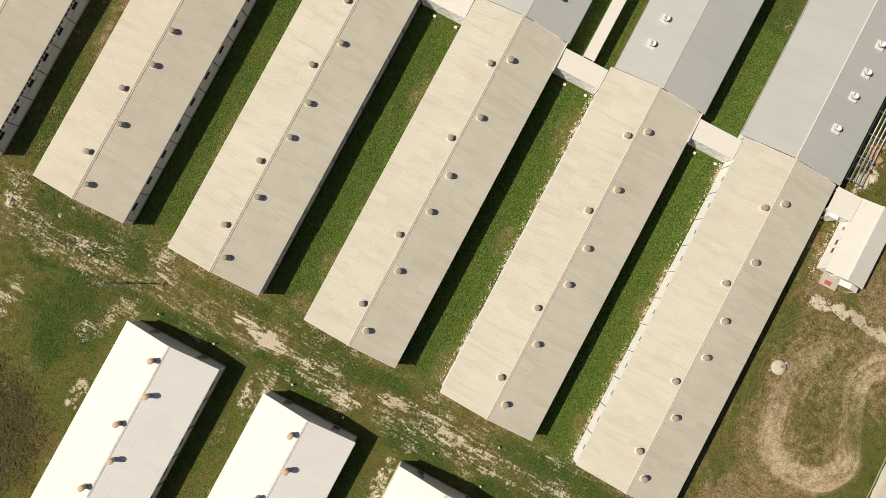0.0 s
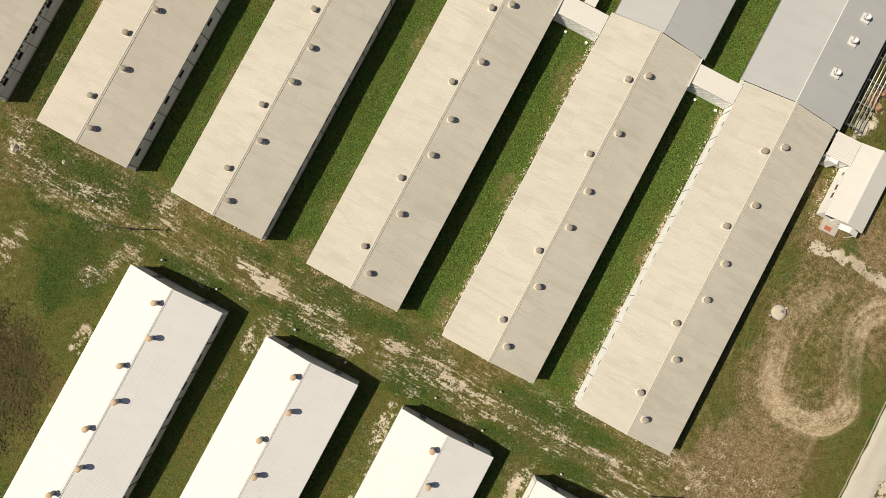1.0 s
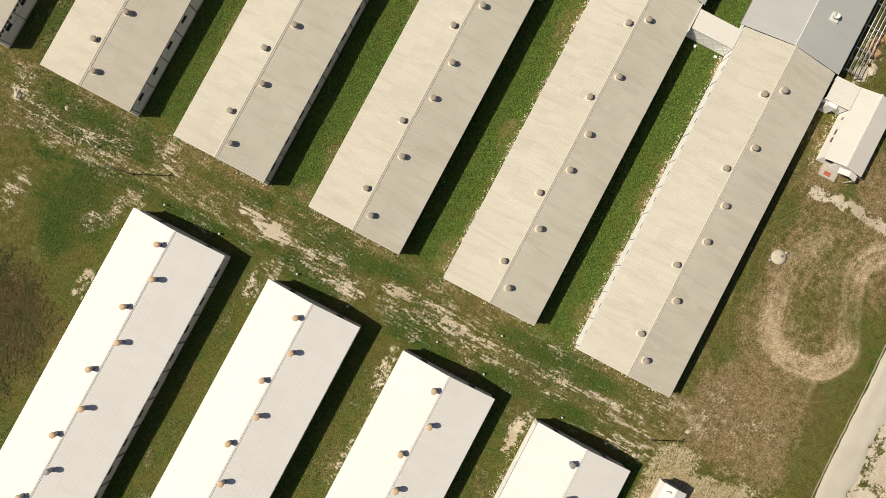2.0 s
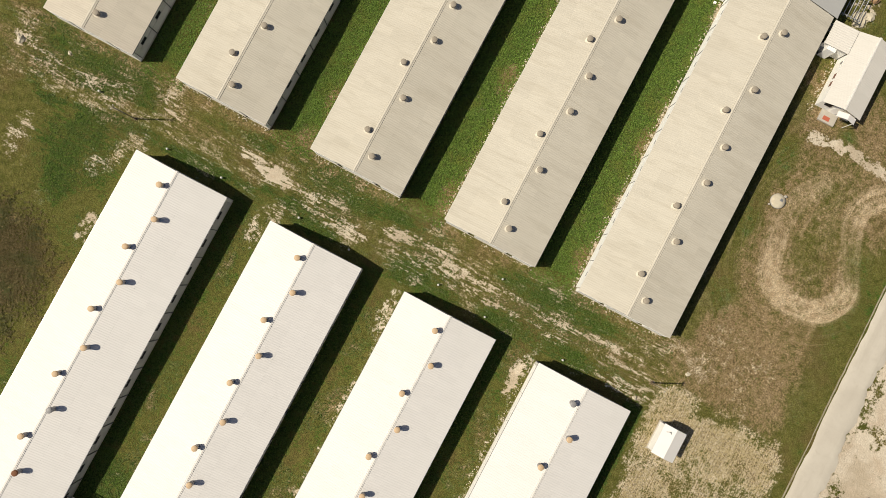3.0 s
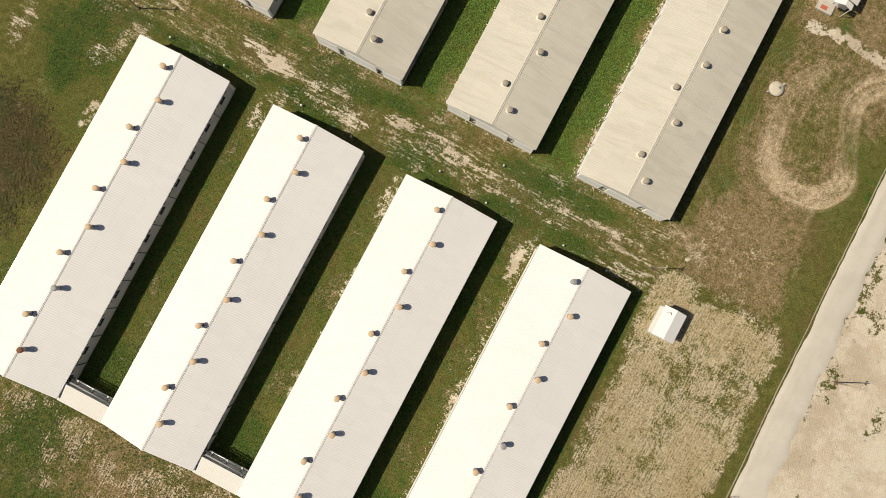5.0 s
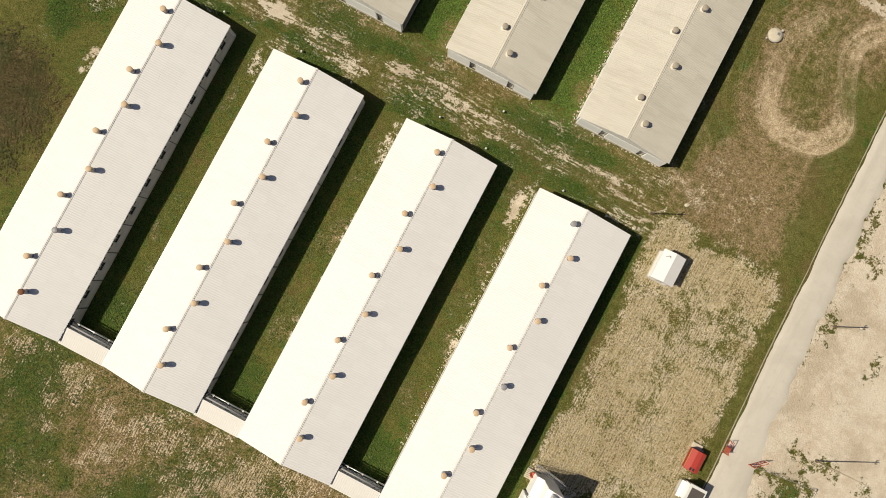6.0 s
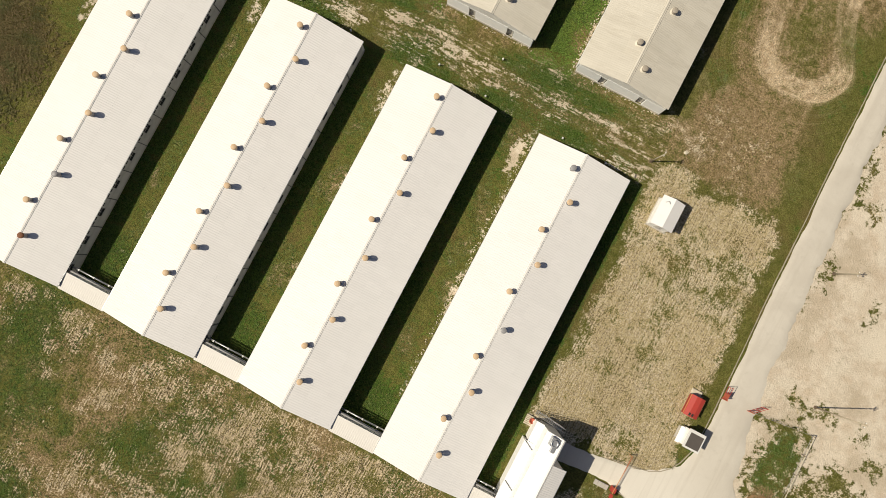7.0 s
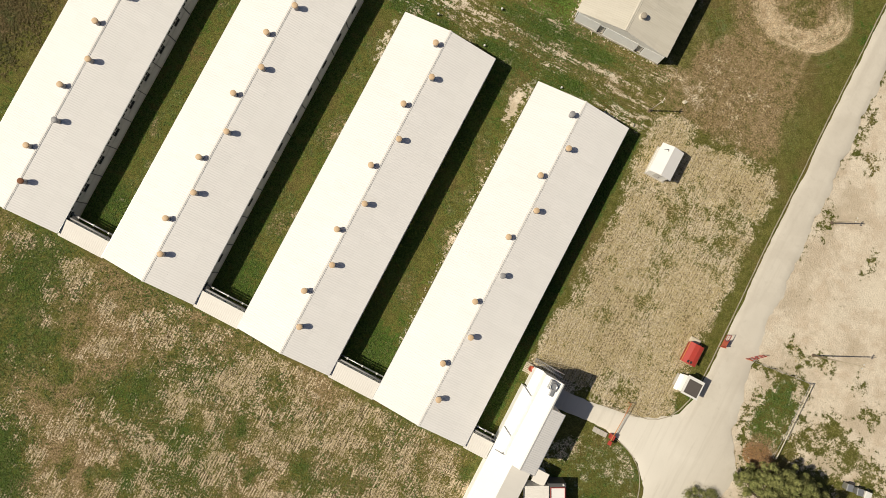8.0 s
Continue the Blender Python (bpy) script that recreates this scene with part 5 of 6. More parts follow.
# ---- gatehouse ----
def gatehouse():
    g = thing("gatehouse", (43.2, -59.0, 0), "tall white gatehouse with a bright white sheet roof", "building")
    # tall hall with its ridge at x = 0, and a half-roofed bay at its north end
    part("hall", box(bmesh.new(), -1.7, 1.72, -5.3, 1.85, -0.2, 5.5), WALL_WHITE, g)
    part("bay", box(bmesh.new(), -1.7, 0.10, 1.86, 4.9, -0.2, 5.5), WALL_WHITE, g)
    part("bay_wall", prism(bmesh.new(), [(-1.7, 5.5), (0.10, 5.5), (0.10, 6.2)], 1.9, 4.9), WALL_WHITE, g)
    part("gable", prism(bmesh.new(), [(-1.7, 5.5), (1.72, 5.5), (0, 6.2)], -5.3, -5.1), WALL_WHITE, g)
    part("roof", ribbed(bmesh.new(), [(-1.9, 5.52), (0.0, 6.34)], -5.5, 4.95, 0.24, 0.009), ROOF_SUNLIT, g, "west slope in a brighter, sunlit white")
    part("roof", ribbed(bmesh.new(), [(0.0, 6.34), (1.95, 5.55)], -5.5, 1.95, 0.24, 0.012), ROOF_WHITE, g, "ribbed east slope")
    part("ridge_cap", prism(bmesh.new(), [(-0.16, 6.30), (0, 6.40), (0.16, 6.30), (0, 6.33)], -5.5, 4.95), RIDGE_WHITE, g)
    part("gutter", box(bmesh.new(), 1.93, 2.02, -5.5, 1.95, 5.44, 5.52), GALV, g)
    # fan unit on the roof
    u = part("fan_unit", box(bmesh.new(), -1.35, -0.35, 3.75, 4.75, 5.7, 6.45), GALV, g, "galvanised fan unit", bevel=0.05)
    part("hood", lathe(bmesh.new(), [(0.42, 6.44), (0.42, 6.62), (0.34, 6.66), (0.30, 6.5)], 18, (-0.85, 4.2, 0)), GALV, u, smooth=True)
    part("duct", box(bmesh.new(), -0.9, -0.45, 3.1, 3.75, 5.9, 6.35), GALV, u, bevel=0.04)
    # low wing along the west
    bm = prism(bmesh.new(), [(-2.95, 2.35), (-2.95, 2.45), (-1.7, 2.7), (-1.7, 2.6)], -20, 2.45)
    part("wing_roof", bm, ROOF_SUNLIT, g)
    part("wing_wall", box(bmesh.new(), -2.82, -1.72, -20, 2.3, -0.2, 2.34), WALL_WHITE, g)
    part("porch_roof", prism(bmesh.new(), [(-2.6, 2.30), (-2.6, 2.40), (-1.7, 2.62), (-1.7, 2.52)], 2.46, 4.95), ROOF_SUNLIT, g)
    part("porch_wall", box(bmesh.new(), -2.5, -1.72, 2.5, 4.8, -0.2, 2.29), WALL_WHITE, g)
    for y in (1.9, -3.2):
        part("guard_rail", tube(bmesh.new(), (-2.9, y + 0.5, 2.55), (-1.75, y - 0.15, 2.85), 0.035, n=8), TRIM_DARK, g)
    part("downpipe", tube(bmesh.new(), (-2.9, -6.2, 0), (-2.9, -6.2, 2.4), 0.06), PIPE_WHITE, g)
    # south wing
    part("south_wall", box(bmesh.new(), -1.7, 2.1, -21, -5.52, -0.2, 2.6), WALL_WHITE, g)
    # the sunny west side again takes the brightened white
    for side, m in ((-1, ROOF_SUNLIT), (1, ROOF_CREAM)):
        bm = prism(bmesh.new(), [(-0.2 + side * 2.45, 2.62), (-0.2 + side * 2.45, 2.7), (-0.2, 3.25), (-0.2, 3.17)], -21, -5.56)
        part("roof", bm, m, g)
    # steel stair at the north wall
    stair = part("stair", bmesh_stair(), GALV, g, "galvanised steel stair")
    for y in (5.35, 5.78):
        part("handrail", tube(bmesh.new(), (-2.6, y, 1.0), (0.2, y, 4.2), 0.03, n=8), GALV, stair)
    w = part("door", box(bmesh.new(), 1.7, 1.76, -1.6, 0.4, 0, 2.3), TRIM_DARK, g, "dark sliding door")
    part("handle", box(bmesh.new(), 1.76, 1.8, 0.1, 0.16, 0.9, 1.2), GALV, w)


def bmesh_stair():
    bm = bmesh.new()
    for k in range(16):
        x, z = -2.6 + k * 0.175, 0.2 * k
        box(bm, x, x + 0.08, 5.35, 5.75, z, z + 0.03)
    for y in (5.33, 5.75):
        prism(bm, [(-2.65, -0.05), (-2.45, -0.05), (0.25, 3.05), (0.25, 3.2), (0.1, 3.2)], y, y + 0.03)
    return bm


gatehouse()


def outbuildings():
    a = thing("lean_to", (46.9, -66.2, 0), "low white lean-to with a corrugated cream roof", "shed", "huts by the gatehouse", 27.5)
    part("wall", box(bmesh.new(), -1.25, 1.25, -3.2, 0.0, -0.1, 2.3), WALL_WHITE, a)
    part("roof", ribbed(bmesh.new(), [(-1.39, 2.46), (1.39, 2.36)], -3.4, 0.15, 0.25, 0.02), ROOF_CREAM, a)
    b = thing("porch", (46.75, -64.75, 0), "small white porch with a flat cream roof", "porch", "huts by the gatehouse")
    part("wall", box(bmesh.new(), -0.6, 0.7, -1.0, 0.3, -0.1, 2.1), WALL_WHITE, b)
    part("roof", box(bmesh.new(), -0.75, 0.85, -1.1, 0.45, 2.12, 2.24), ROOF_CREAM, b, bevel=0.02)
    c = thing("booth", (49.3, -65.6, 0), "dark booth with a pale roof edged in red", "booth", "huts by the gatehouse", 27.5)
    part("body", box(bmesh.new(), -1.1, 1.0, -2.4, 0.95, -0.1, 2.25), TRIM_DARK, c, bevel=0.03)
    part("roof", box(bmesh.new(), -0.78, 0.84, -2.0, 0.45, 2.26, 2.34), ROOF_WHITE, c, bevel=0.02)
    for y in (0.45, -2.07):
        part("roof_edge", box(bmesh.new(), -0.82, 0.86, y, y + 0.07, 2.24, 2.40), RED, c)
    for x in (-0.82, 0.80):
        part("roof_edge", box(bmesh.new(), x, x + 0.06, -2.0, 0.45, 2.24, 2.40), RED, c)
    part("lamp", lathe(bmesh.new(), [(0.12, 2.2), (0.14, 2.35), (0.06, 2.45)], 12, (0.7, 0.8, 0)), PIPE_WHITE, c, smooth=True)
    p = thing("pallet", (40.3, -54.7, 0), "weathered wooden pallet on the grass", "pallet")
    for k in range(6):
        part("board", box(bmesh.new(), -0.6, 0.6, -0.6 + k * 0.205, -0.6 + k * 0.205 + 0.16, 0.14, 0.17), PALE_STONE, p)
    for x in (-0.55, -0.05, 0.45):
        part("bearer", box(bmesh.new(), x, x + 0.1, -0.6, 0.6, 0, 0.14), WOOD, p)
    t = thing("tub", (40.5, -54.6, 0.17), "faded red plastic tub on the pallet", "tub")
    part("body", lathe(bmesh.new(), [(0.26, 0), (0.34, 0.38), (0.36, 0.40), (0.31, 0.38), (0.24, 0.04)], 20), RUST_RED, t, smooth=True)
    part("handle", tube(bmesh.new(), (-0.35, 0, 0.36), (-0.42, 0, 0.30), 0.02, n=8), TRIM_DARK, t)


outbuildings()


# ---- at the road ----
def red_container():
    c = thing("waste_container", (56.55, -44.2, 0), "red steel waste container with a closed lid", "container")
    part("body", prism(bmesh.new(), [(-0.72, 0.12), (0.72, 0.12), (0.85, 1.15), (-0.85, 1.15)], -1.25, 1.2), RED, c, bevel=0.03)
    part("lid", prism(bmesh.new(), [(-0.88, 1.16), (0.88, 1.16), (0.80, 1.26), (0.3, 1.42), (-0.3, 1.42), (-0.80, 1.26)], -1.3, 1.25), RED, c, "rounded red lid", bevel=0.02)
    for x in (-0.25, 0.12):
        part("vent_hole", box(bmesh.new(), x - 0.12, x + 0.12, -1.18, -0.85, 1.424, 1.436), DARK, c)
    for x in (-0.89, 0.89):
        part("rail", box(bmesh.new(), x - 0.03, x + 0.03, -1.25, 1.2, 1.05, 1.12), ORANGE, c)
    for x in (-0.6, 0.6):
        for y in (-1.0, 0.95):
            part("wheel", tube(bmesh.new(), (x - 0.05, y, 0.11), (x + 0.05, y, 0.11), 0.11), RUBBER, c)
    part("ramp", prism(bmesh.new(), [(-0.7, 0.0), (0.6, 0.0), (0.55, 0.22), (-0.6, 0.22)], 1.24, 1.9), PALE_STONE, c, "pale board at its end")


KIOSK_TOP = surface("dark_roofing_felt", (0.10, 0.085, 0.075), rough=0.9, amount=0.4, large=3)


def kiosk():
    k = thing("kiosk", (57.85, -47.75, 0), "small white kiosk with a dark flat roof panel", "kiosk")
    part("wall", box(bmesh.new(), -0.85, 0.95, -1.0, 1.0, 0, 2.0), WALL_WHITE, k)
    part("roof", box(bmesh.new(), -1.0, 1.1, -1.15, 1.15, 2.0, 2.1), PIPE_WHITE, k, bevel=0.03)
    part("roof_panel", box(bmesh.new(), -0.72, 0.92, -0.92, 0.78, 2.104, 2.14), KIOSK_TOP, k, "dark grey roofing panel")
    w = part("window", box(bmesh.new(), 0.95, 1.0, -0.6, 0.6, 1.0, 1.8), TRIM_DARK, k)
    part("pane", box(bmesh.new(), 1.0, 1.01, -0.53, 0.53, 1.07, 1.73), GLASS, w)
    part("step", box(bmesh.new(), -1.45, -0.85, -0.7, 0.8, 0, 0.16), CONCRETE, k, bevel=0.02)
    part("bench", box(bmesh.new(), -1.4, -0.9, -1.1, 0.9, 0.62, 0.70), WALL_WHITE, k, "white slatted counter", bevel=0.01)


red_container()
kiosk()


def gate_leaf(x, y, turn, label, width=1.9, panel=True):
    g = thing("gate_leaf", (x, y, 0), label, "gate", "gate leaves", turn)
    for z in (0.25, 0.85, 1.45):
        part("rail", tube(bmesh.new(), (0, 0, z), (width, 0, z), 0.032, n=8), RED, g)
    for q in (0, width / 2, width):
        part("upright", tube(bmesh.new(), (q, 0, 0.2), (q, 0, 1.5), 0.032, n=8), RED, g)
    part("post", tube(bmesh.new(), (-0.1, 0, 0), (-0.1, 0, 1.6), 0.06), RUST_RED, g)
    if panel:
        part("panel", box(bmesh.new(), 0.05, width * 0.45, -0.012, 0.012, 0.28, 1.42), RUST_RED, g, "solid red sheet")


gate_leaf(59.5, -41.7, 88, "open red steel gate leaf at the road side", 1.5)
gate_leaf(63.0, -41.6, 42, "open red steel gate leaf beside the wire fence", 1.7, False)


def barrier():
    b = thing("boom_barrier", (52.65, -57.3, 0), "orange boom barrier with a red post across the drive", "barrier")
    part("post", box(bmesh.new(), -0.22, 0.22, -0.3, 0.3, 0, 1.05), RED, b, "red post", bevel=0.03)
    part("boom", tube(bmesh.new(), (-0.12, -0.6, 1.12), (0.12, 4.6, 1.12), 0.045, 0.035), ORANGE, b, smooth=True)
    part("counterweight", box(bmesh.new(), -0.30, 0.08, -0.95, -0.45, 0.95, 1.25), RED, b, bevel=0.03)
    part("lower_bar", tube(bmesh.new(), (0.18, 0.2, 0.55), (0.25, 4.4, 0.55), 0.02), RED, b)
    for q in range(5):
        y = 0.5 + q * 0.9
        part("hanger", tube(bmesh.new(), (0.0, y, 1.1), (0.2, y, 0.55), 0.012, n=6), RED, b)
    part("rest", tube(bmesh.new(), (0.12, 4.5, 0), (0.12, 4.5, 1.05), 0.05), ORANGE, b)
    s = thing("slab", (51.3, -57.5, 0), "pale concrete slab beside the barrier", "slab")
    for q in range(4):
        part("paver", box(bmesh.new(), -0.9 + q * 0.45, -0.9 + q * 0.45 + 0.42, -0.3, 0.3, -0.05, 0.16), CONCRETE, s, bevel=0.015)


barrier()


KERB_STONE = surface("weathered_kerb_concrete", (0.40, 0.35, 0.26), (0.22, 0.19, 0.12), 0.92, amount=0.7, large=0.8)


def kerb(points, name="kerb"):
    bm = bmesh.new()
    r = random.Random(5)
    for (ax, ay), (bx, by) in zip(points, points[1:]):
        L = math.dist((ax, ay), (bx, by))
        n = max(int(L / 1.0), 1)
        ux, uy = (bx - ax) / L, (by - ay) / L
        for k in range(n):
            p, q = k * L / n + 0.01, (k + 1) * L / n - 0.01
            dz, dx = r.uniform(-0.015, 0.015), r.uniform(-0.02, 0.02)
            o = [(ax + ux * t - uy * (s + dx), ay + uy * t + ux * (s + dx)) for t, s in ((p, -0.045), (q, -0.045), (q, 0.045), (p, 0.045))]
            v = [bm.verts.new((*c, -0.1)) for c in o] + [bm.verts.new((*c, 0.05 + dz * 0.5)) for c in o]
            for f in ((4, 5, 6, 7), (0, 1, 5, 4), (1, 2, 6, 5), (2, 3, 7, 6), (3, 0, 4, 7)):
                bm.faces.new([v[i] for i in f])
    ob = new(name, mesh_of(bm, name, KERB_STONE))
    return tagged(ob, "low pale concrete kerb along the road", "kerb", kind="structure")


kerb([(59.1, 40), (58.8, 4), (58.85, -2), (58.9, -12), (59.02, -22), (59.05, -28), (59.25, -36), (59.4, -44), (59.35, -47), (59.1, -49.3), (58.6, -50.8), (57.9, -52.0), (56.9, -52.9), (55.6, -53.55), (54.4, -53.8), (52.5, -54.1), (51.2, -54.3)])
kerb([(53.0, -57.35), (54.0, -57.5), (55.1, -57.85), (56.1, -58.3), (57.0, -58.95), (57.7, -59.7), (58.2, -60.5), (58.6, -61.5), (58.9, -62.6), (59.2, -64.5), (59.5, -68), (60, -80)])


def wire_fence():
    f = thing("low_fence", (0, 0, 0), "low weathered wire fence round a weedy corner", "fence")
    line = ((63.6, -41.6), (66.1, -41.3), (68.6, -41.0), (71.0, -40.8), (71.0, -43.3), (71.0, -45.8), (71.0, -48.3), (70.9, -50.7))
    for x, y in line:
        part("post", tube(bmesh.new(), (x, y, -0.2), (x, y, 0.95), 0.045, n=8), WOOD, f)
    for a, b in zip(line, line[1:]):
        for z in (0.4, 0.85):
            part("wire", tube(bmesh.new(), (*a, z), (*b, z), 0.014, n=6), GALV, f)
    for y in (-50.6, -48.2, -45.7, -43.2):
        part("board", box(bmesh.new(), 70.93, 71.05, y, y + 2.35, 0.86, 0.90), PALE_STONE, f)


wire_fence()


def bin_(x, y, turn, m, label):
    b = thing("waste_bin", (x, y, 0), label, "bin", "bins under the trees", turn)
    part("body", prism(bmesh.new(), [(-0.30, 0.06), (0.30, 0.06), (0.38, 1.0), (-0.38, 1.0)], -0.35, 0.35), m, b, bevel=0.03)
    part("lid", prism(bmesh.new(), [(-0.42, 1.01), (0.42, 1.01), (0.36, 1.10), (-0.36, 1.12)], -0.42, 0.40), m, b, bevel=0.02)
    for x in (-0.28, 0.28):
        part("wheel", tube(bmesh.new(), (x - 0.03, 0.33, 0.1), (x + 0.03, 0.33, 0.1), 0.1), RUBBER, b)


bin_(80.2, -49.6, 10, GALV, "galvanised waste bin with a closed lid")
bin_(81.5, -49.5, 14, GALV, "galvanised waste bin with a closed lid")
bin_(82.5, -49.4, 5, PIPE_WHITE, "pale plastic waste bin with a closed lid")


# ---- plants ----
def crown(r, centres, leaves, size):
    """Many small leaves on shells of clumps."""
    verts, faces = [], []
    for cx, cy, cz, rad in centres:
        for k in range(leaves):
            d = Vector((r.gauss(0, 1), r.gauss(0, 1), r.gauss(0.25, 0.8))).normalized()
            p = Vector((cx, cy, cz)) + d * rad * (0.2 + 1.25 * r.random() ** 1.3)
            p.z = max(p.z, 0.25)
            s = size * r.uniform(0.6, 1.4)
            u = d.orthogonal().normalized()
            u.rotate(Matrix.Rotation(r.uniform(0, 6.28), 3, d))
            w = (d.cross(u) + d * r.uniform(-0.5, 0.5)).normalized()
            b = len(verts)
            verts += [p - u * s * 0.6, p + w * s * 0.2, p + u * s * 1.2, p - w * s * 0.2]
            faces.append((b, b + 1, b + 2, b + 3))
    return from_arrays("crown", [tuple(v) for v in verts], faces, LEAF_TREE)


def small_tree(x, y, high, spread, seed, label):
    r = random.Random(seed)
    t = thing("tree", (x, y, 0), label, "tree", "trees at the lot")
    bm = tube(bmesh.new(), (0, 0, -0.2), (0.1, 0.05, high * 0.55), 0.16, 0.09, 10)
    part("trunk", bm, BARK, t)
    centres = []
    for k in range(9):
        a = math.tau * k / 9 + r.uniform(-0.3, 0.3)
        rad = spread * r.uniform(0.45, 0.85)
        z = high * r.uniform(0.45, 0.85)
        part("limb", tube(bmesh.new(), (0.08, 0.04, high * r.uniform(0.25, 0.5)), (rad * math.cos(a), rad * math.sin(a), z), 0.06, 0.02, 7), BARK, t)
        centres.append((rad * math.cos(a), rad * math.sin(a), z, spread * r.uniform(0.18, 0.30)))
    centres += [(r.uniform(-0.4, 0.4) * spread, r.uniform(-0.4, 0.4) * spread, high * r.uniform(0.55, 0.95), spread * r.uniform(0.14, 0.26)) for _ in range(10)]
    for q in range(12):
        a, rad = r.uniform(0, math.tau), spread * r.uniform(0.5, 1.05)
        centres.append((rad * math.cos(a), rad * math.sin(a), high * r.uniform(0.35, 0.7), spread * r.uniform(0.10, 0.2)))
    part("crown", crown(r, centres, 190, 0.21), LEAF_TREE, t)


for k, (x, y, hh, wide) in enumerate(((68.6, -53.6, 3.6, 1.6), (70.2, -52.2, 4.8, 1.9), (72.3, -51.9, 5.2, 2.0), (74.5, -52.2, 5.2, 2.0), (76.8, -52.6, 4.9, 1.9), (70.4, -55.0, 4.8, 2.1), (73.6, -55.0, 5.2, 2.3), (77.2, -55.3, 4.9, 2.3), (80.4, -54.8, 4.4, 2.0))):
    small_tree(x, y - 0.5, hh + 0.5, wide, 60 + k, "small olive-green tree with loose leafy limbs")
for k, (x, y) in enumerate(((64.2, -58.7), (66.3, -58.3))):
    b = thing("bush", (x, y, 0), "low dry olive bush at the road edge", "bush", "bushes at the road")
    rr = random.Random(90 + k)
    part("stem", tube(bmesh.new(), (0, 0, -0.1), (0, 0, 0.6), 0.06, 0.03, 8), BARK, b)
    part("crown", crown(rr, [(rr.uniform(-0.9, 0.9), rr.uniform(-0.7, 0.7), rr.uniform(0.3, 0.7), 0.55) for _ in range(7)], 150, 0.16), LEAF_TREE, b)


def brush_pile(x, y):
    """A heap of dry cut branches."""
    r = random.Random(77)
    p = thing("brush_pile", (x, y, 0), "heap of dry reddish-brown cut branches on the weeds", "brush pile")
    for k in range(46):
        a, d, q = r.uniform(0, math.tau), r.uniform(0, math.tau), r.uniform(0, 1) ** 0.6
        cx, cy, z = 1.7 * q * math.cos(a), 1.3 * q * math.sin(a), 0.06 + 0.4 * (1 - q) * r.random()
        h = r.uniform(0.3, 0.9)
        part("branch", tube(bmesh.new(), (cx - h * math.cos(d), cy - h * math.sin(d), z), (cx + h * math.cos(d), cy + h * math.sin(d), z + r.uniform(0, 0.25)), 0.03, 0.012, 5), BRUSH, p)
    verts, faces = [], []
    for k in range(1500):
        a, q = r.uniform(0, math.tau), r.random() ** 0.6
        c = Vector((1.9 * q * math.cos(a), 1.5 * q * math.sin(a), 0.05 + 0.42 * (1 - q) * r.random()))
        d, w = r.uniform(0, math.tau), r.uniform(0.05, 0.13)
        u = Vector((math.cos(d), math.sin(d), r.uniform(-0.3, 0.3))) * w
        v = Vector((-math.sin(d), math.cos(d), r.uniform(-0.3, 0.3))) * w * 0.4
        b = len(verts)
        verts += [tuple(c - u), tuple(c + v), tuple(c + u), tuple(c - v)]
        faces.append((b, b + 1, b + 2, b + 3))
    part("dry_leaves", from_arrays("dry_leaves", verts, faces, LEAF_DEAD), LEAF_DEAD, p, "dry brown leaves")


BRUSH = surface("dry_branch_bark", (0.30, 0.18, 0.10), (0.20, 0.12, 0.07), 0.9, amount=0.5, large=4)
LEAF_DEAD = foliage("dead_brown_leaves", (0.24, 0.13, 0.055), (0.40, 0.24, 0.11), (0.30, 0.20, 0.10))
brush_pile(69.3, -51.3)


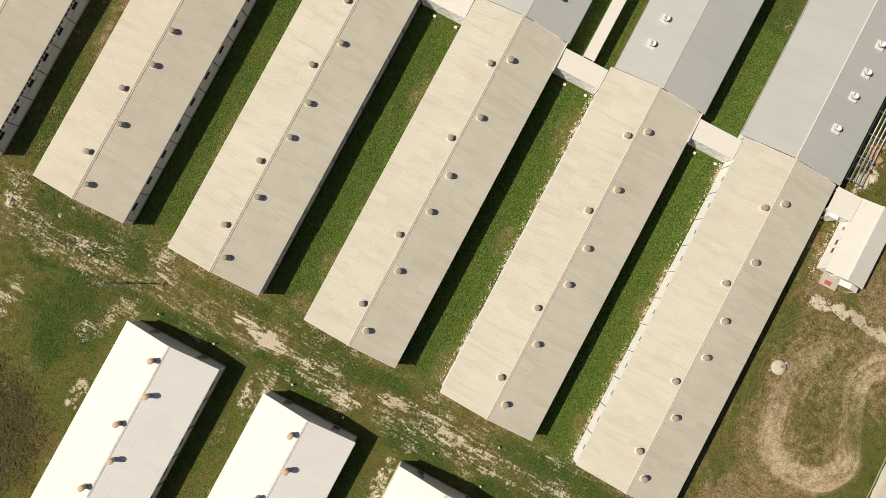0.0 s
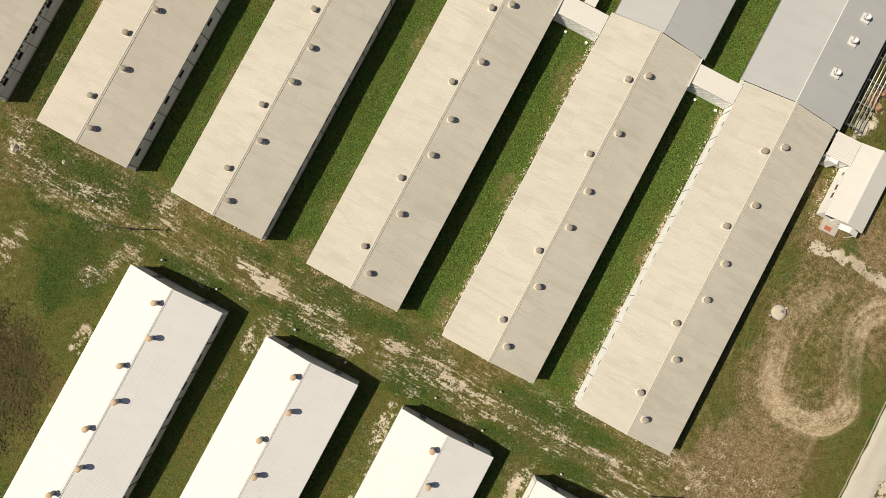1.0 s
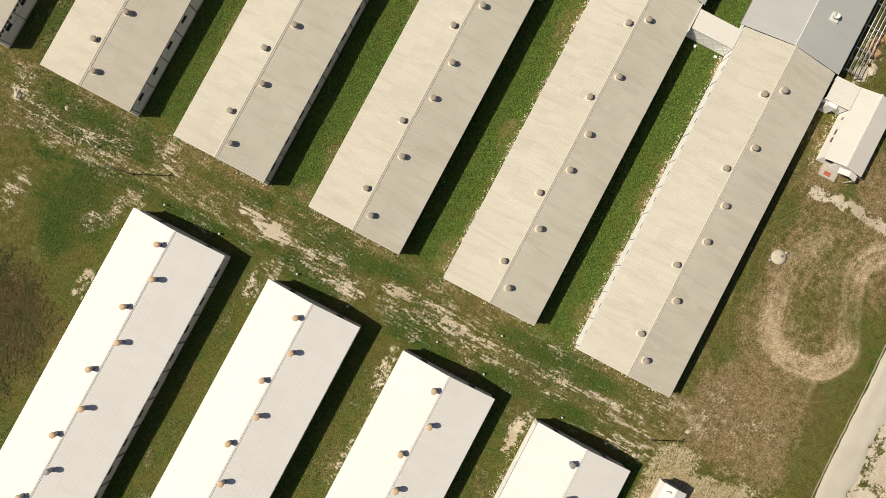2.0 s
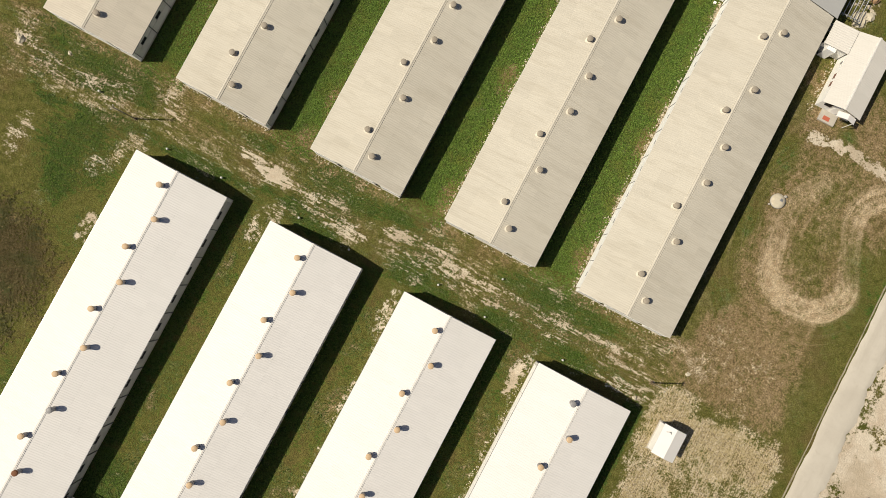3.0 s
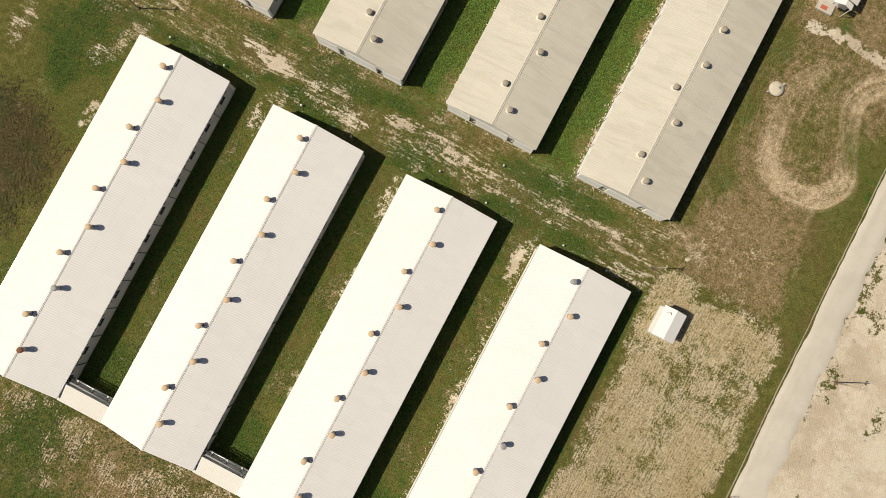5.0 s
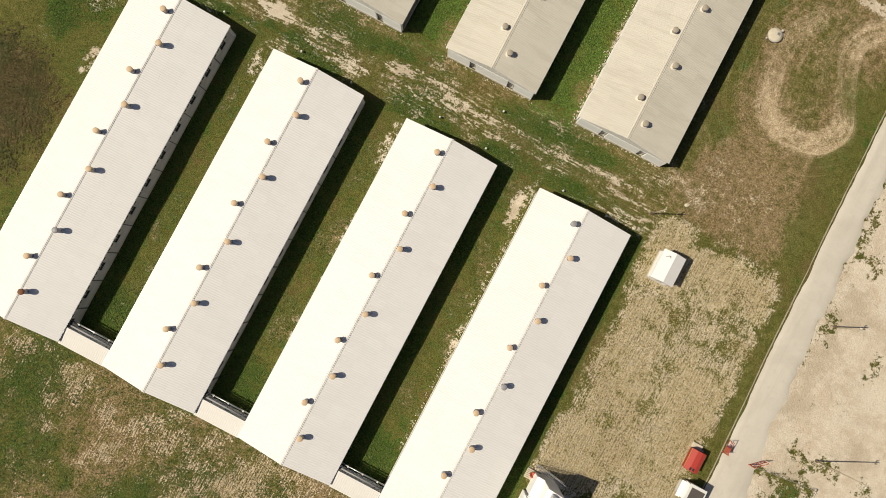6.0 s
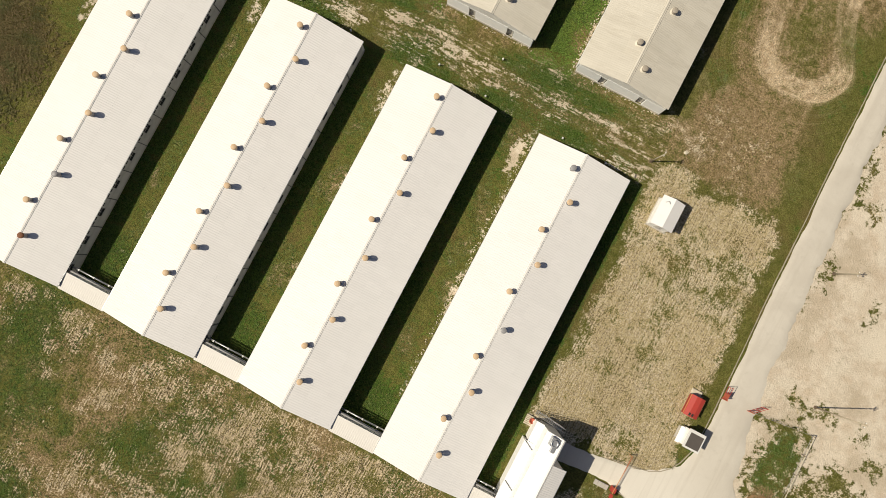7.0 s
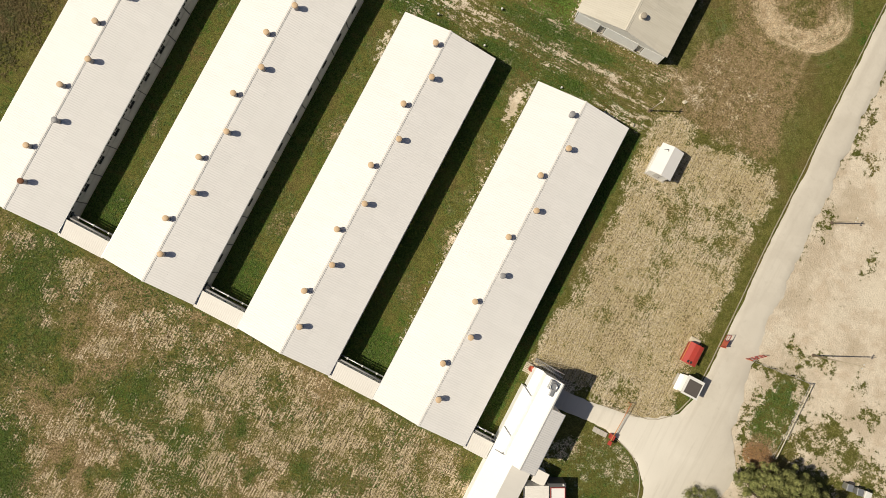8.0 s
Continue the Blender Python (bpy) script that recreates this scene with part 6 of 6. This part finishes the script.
def tufts(name, count, seed, want, size, material, label, area=(-60, 90, -100, 50), spread=0.8, rows=0.0):
    """Low plants over the ground: a few leaves each, thicker where want() says."""
    r = np.random.RandomState(seed)
    P = np.empty((0, 2))
    while len(P) < count:
        q = np.stack([r.uniform(area[0], area[1], 60000), r.uniform(area[2], area[3], 60000)], 1)
        d, b, br, l, w = shares_at(q[:, 0], q[:, 1])
        keep = r.uniform(0, 1, len(q)) < want(q[:, 0], q[:, 1], d, b, br, l) * (1 - 0.8 * w)
        for cx in ROW_A:
            keep &= ~((np.abs(q[:, 0] - cx) < 6.1) & (q[:, 1] > A_SOUTH + 0.1))
        for cx in ROW_B:
            keep &= ~((np.abs(q[:, 0] - cx) < 6.0) & (q[:, 1] > B_SOUTH) & (q[:, 1] < B_NORTH))
        keep &= ~((q[:, 0] > 39.8) & (q[:, 0] < 48.5) & (q[:, 1] < -53.7))
        keep &= ~((q[:, 0] > 42) & (q[:, 0] < 59) & (q[:, 1] < -53.7) & (q[:, 1] > -58.3))
        keep &= ~((q[:, 0] > 58.6) & (q[:, 0] < 64.6) & (q[:, 1] < 60))
        P = np.concatenate([P, q[keep]])
    P = P[:count]
    if rows:  # mown lines along the barns
        P[:, 0] = np.round(P[:, 0] / rows) * rows + r.normal(0, rows * 0.42, len(P)) + 0.12 * np.sin(P[:, 1] * 0.35)
    n, leaves = len(P), 5
    a = r.uniform(0, math.tau, (n, leaves))
    s = (size * r.uniform(0.5, 1.5, (n, 1))) * r.uniform(0.7, 1.3, (n, leaves))
    lean = r.uniform(0.4, 1.0, (n, leaves)) * spread
    base = np.stack([P[:, 0], P[:, 1], hollow(P[:, 0], P[:, 1]) - 0.02], -1)[:, None, :]
    out = np.stack([np.cos(a), np.sin(a), np.zeros_like(a)], -1)
    side = np.stack([-np.sin(a), np.cos(a), np.zeros_like(a)], -1)
    up = np.array([0, 0, 1.0])
    s, lean = s[..., None], lean[..., None]
    v0 = base + out * 0.15 * s - side * 0.30 * s + up * 0.35 * s
    v1 = base + out * 0.15 * s + side * 0.30 * s + up * 0.35 * s
    v2 = base + out * lean * 1.5 * s + up * (1.15 - 0.7 * lean) * s
    verts = np.stack([v0, v1, v2], 2).reshape(-1, 3)
    faces = np.arange(len(verts)).reshape(-1, 3)
    me = from_arrays(name, verts, faces, material)
    return tagged(new(name, me), label, "grass", kind="stuff")




LEAF_BROWN = foliage("dark_brown_stalks", (0.095, 0.080, 0.028), (0.18, 0.132, 0.058), (0.095, 0.100, 0.032))


def between_barns(X, Y):
    inside = np.zeros(X.shape, bool)
    for k in range(1, 5):
        inside |= (X > ROW_A[k] + 6.0) & (X < ROW_A[k + 1] - 6.0) & (Y > A_SOUTH - 1)
    return inside


tufts("strip_weeds", 90000, 20, lambda X, Y, d, b, br, l: between_barns(X, Y) * np.clip(l * 1.3, 0, 1) * (b < 0.4), 0.11, LEAF_LUSH, "lush green weeds between the beige barns", (-35, 28, -16, 42))
tufts("weeds", 95000, 21, lambda X, Y, d, b, br, l: np.clip((l - 0.36) * 1.9, 0, 1) * (b < 0.62) * (d < 0.45), 0.12, LEAF_LANE, "dark green weeds in the lane and yard")
tufts("olive_grass", 50000, 22, lambda X, Y, d, b, br, l: np.clip(0.35 + 0.3 * l, 0, 1) * (b < 0.42) * (d < 0.6), 0.10, LEAF_OLIVE, "short olive grass of the yard")
tufts("dry_grass", 80000, 23, lambda X, Y, d, b, br, l: np.clip((d - 0.36) * 2.2, 0, 1) * (b < 0.5), 0.075, LEAF_STRAW, "dry straw-coloured mown grass", rows=0.31)
tufts("brown_growth", 12000, 24, lambda X, Y, d, b, br, l: spot(X + 1.0 * fractal(X, Y, 0.6, 5), Y + 1.0 * fractal(X, Y, 0.22, 3), -38.0, -45.4, 6.0, 6.4, 0.7) * 0.8, 0.17, LEAF_BROWN, "dark brown tangled growth on a low heap", (-48, -28, -56, -34))


def stones():
    """Pale rubble along the foot of the walls."""
    r = random.Random(31)
    verts, faces = [], []
    spots = []
    for cx in ROW_A[4:]:
        spots += [(cx - 6.2 + r.gauss(0, 0.14), r.uniform(A_SOUTH - 0.5, A_NORTH - 3)) for _ in range(240)]
    for cx in ROW_A[2:]:
        spots += [(cx + r.uniform(-6.2, 6.2), A_SOUTH - 0.15 + r.gauss(0, 0.16)) for _ in range(70)]
    spots += [(ROW_B[3] - 6.2 + r.gauss(0, 0.15), r.uniform(B_SOUTH + 8, B_NORTH)) for _ in range(160)]
    spots += [(41.0 + r.gauss(0, 0.2), r.uniform(17.5, 27)) for _ in range(60)]
    for x, y in spots:
        s = r.uniform(0.04, 0.11)
        b = len(verts)
        for k in range(6):
            a = math.tau * k / 6 + r.uniform(-0.3, 0.3)
            verts.append((x + s * math.cos(a) * r.uniform(0.7, 1.2), y + s * math.sin(a) * r.uniform(0.7, 1.2), -0.05))
        for k in range(6):
            q = verts[b + k]
            verts.append((x + (q[0] - x) * 0.7, y + (q[1] - y) * 0.7, s * r.uniform(0.5, 0.9)))
        for k in range(6):
            j = (k + 1) % 6
            faces.append((b + k, b + j, b + 6 + j, b + 6 + k))
        faces.append(tuple(range(b + 6, b + 12)))
    ob = new("rubble", from_arrays("rubble", verts, faces, PALE_STONE))
    return tagged(ob, "pale rubble along the foot of the barn walls", "stones", kind="stuff")


stones()
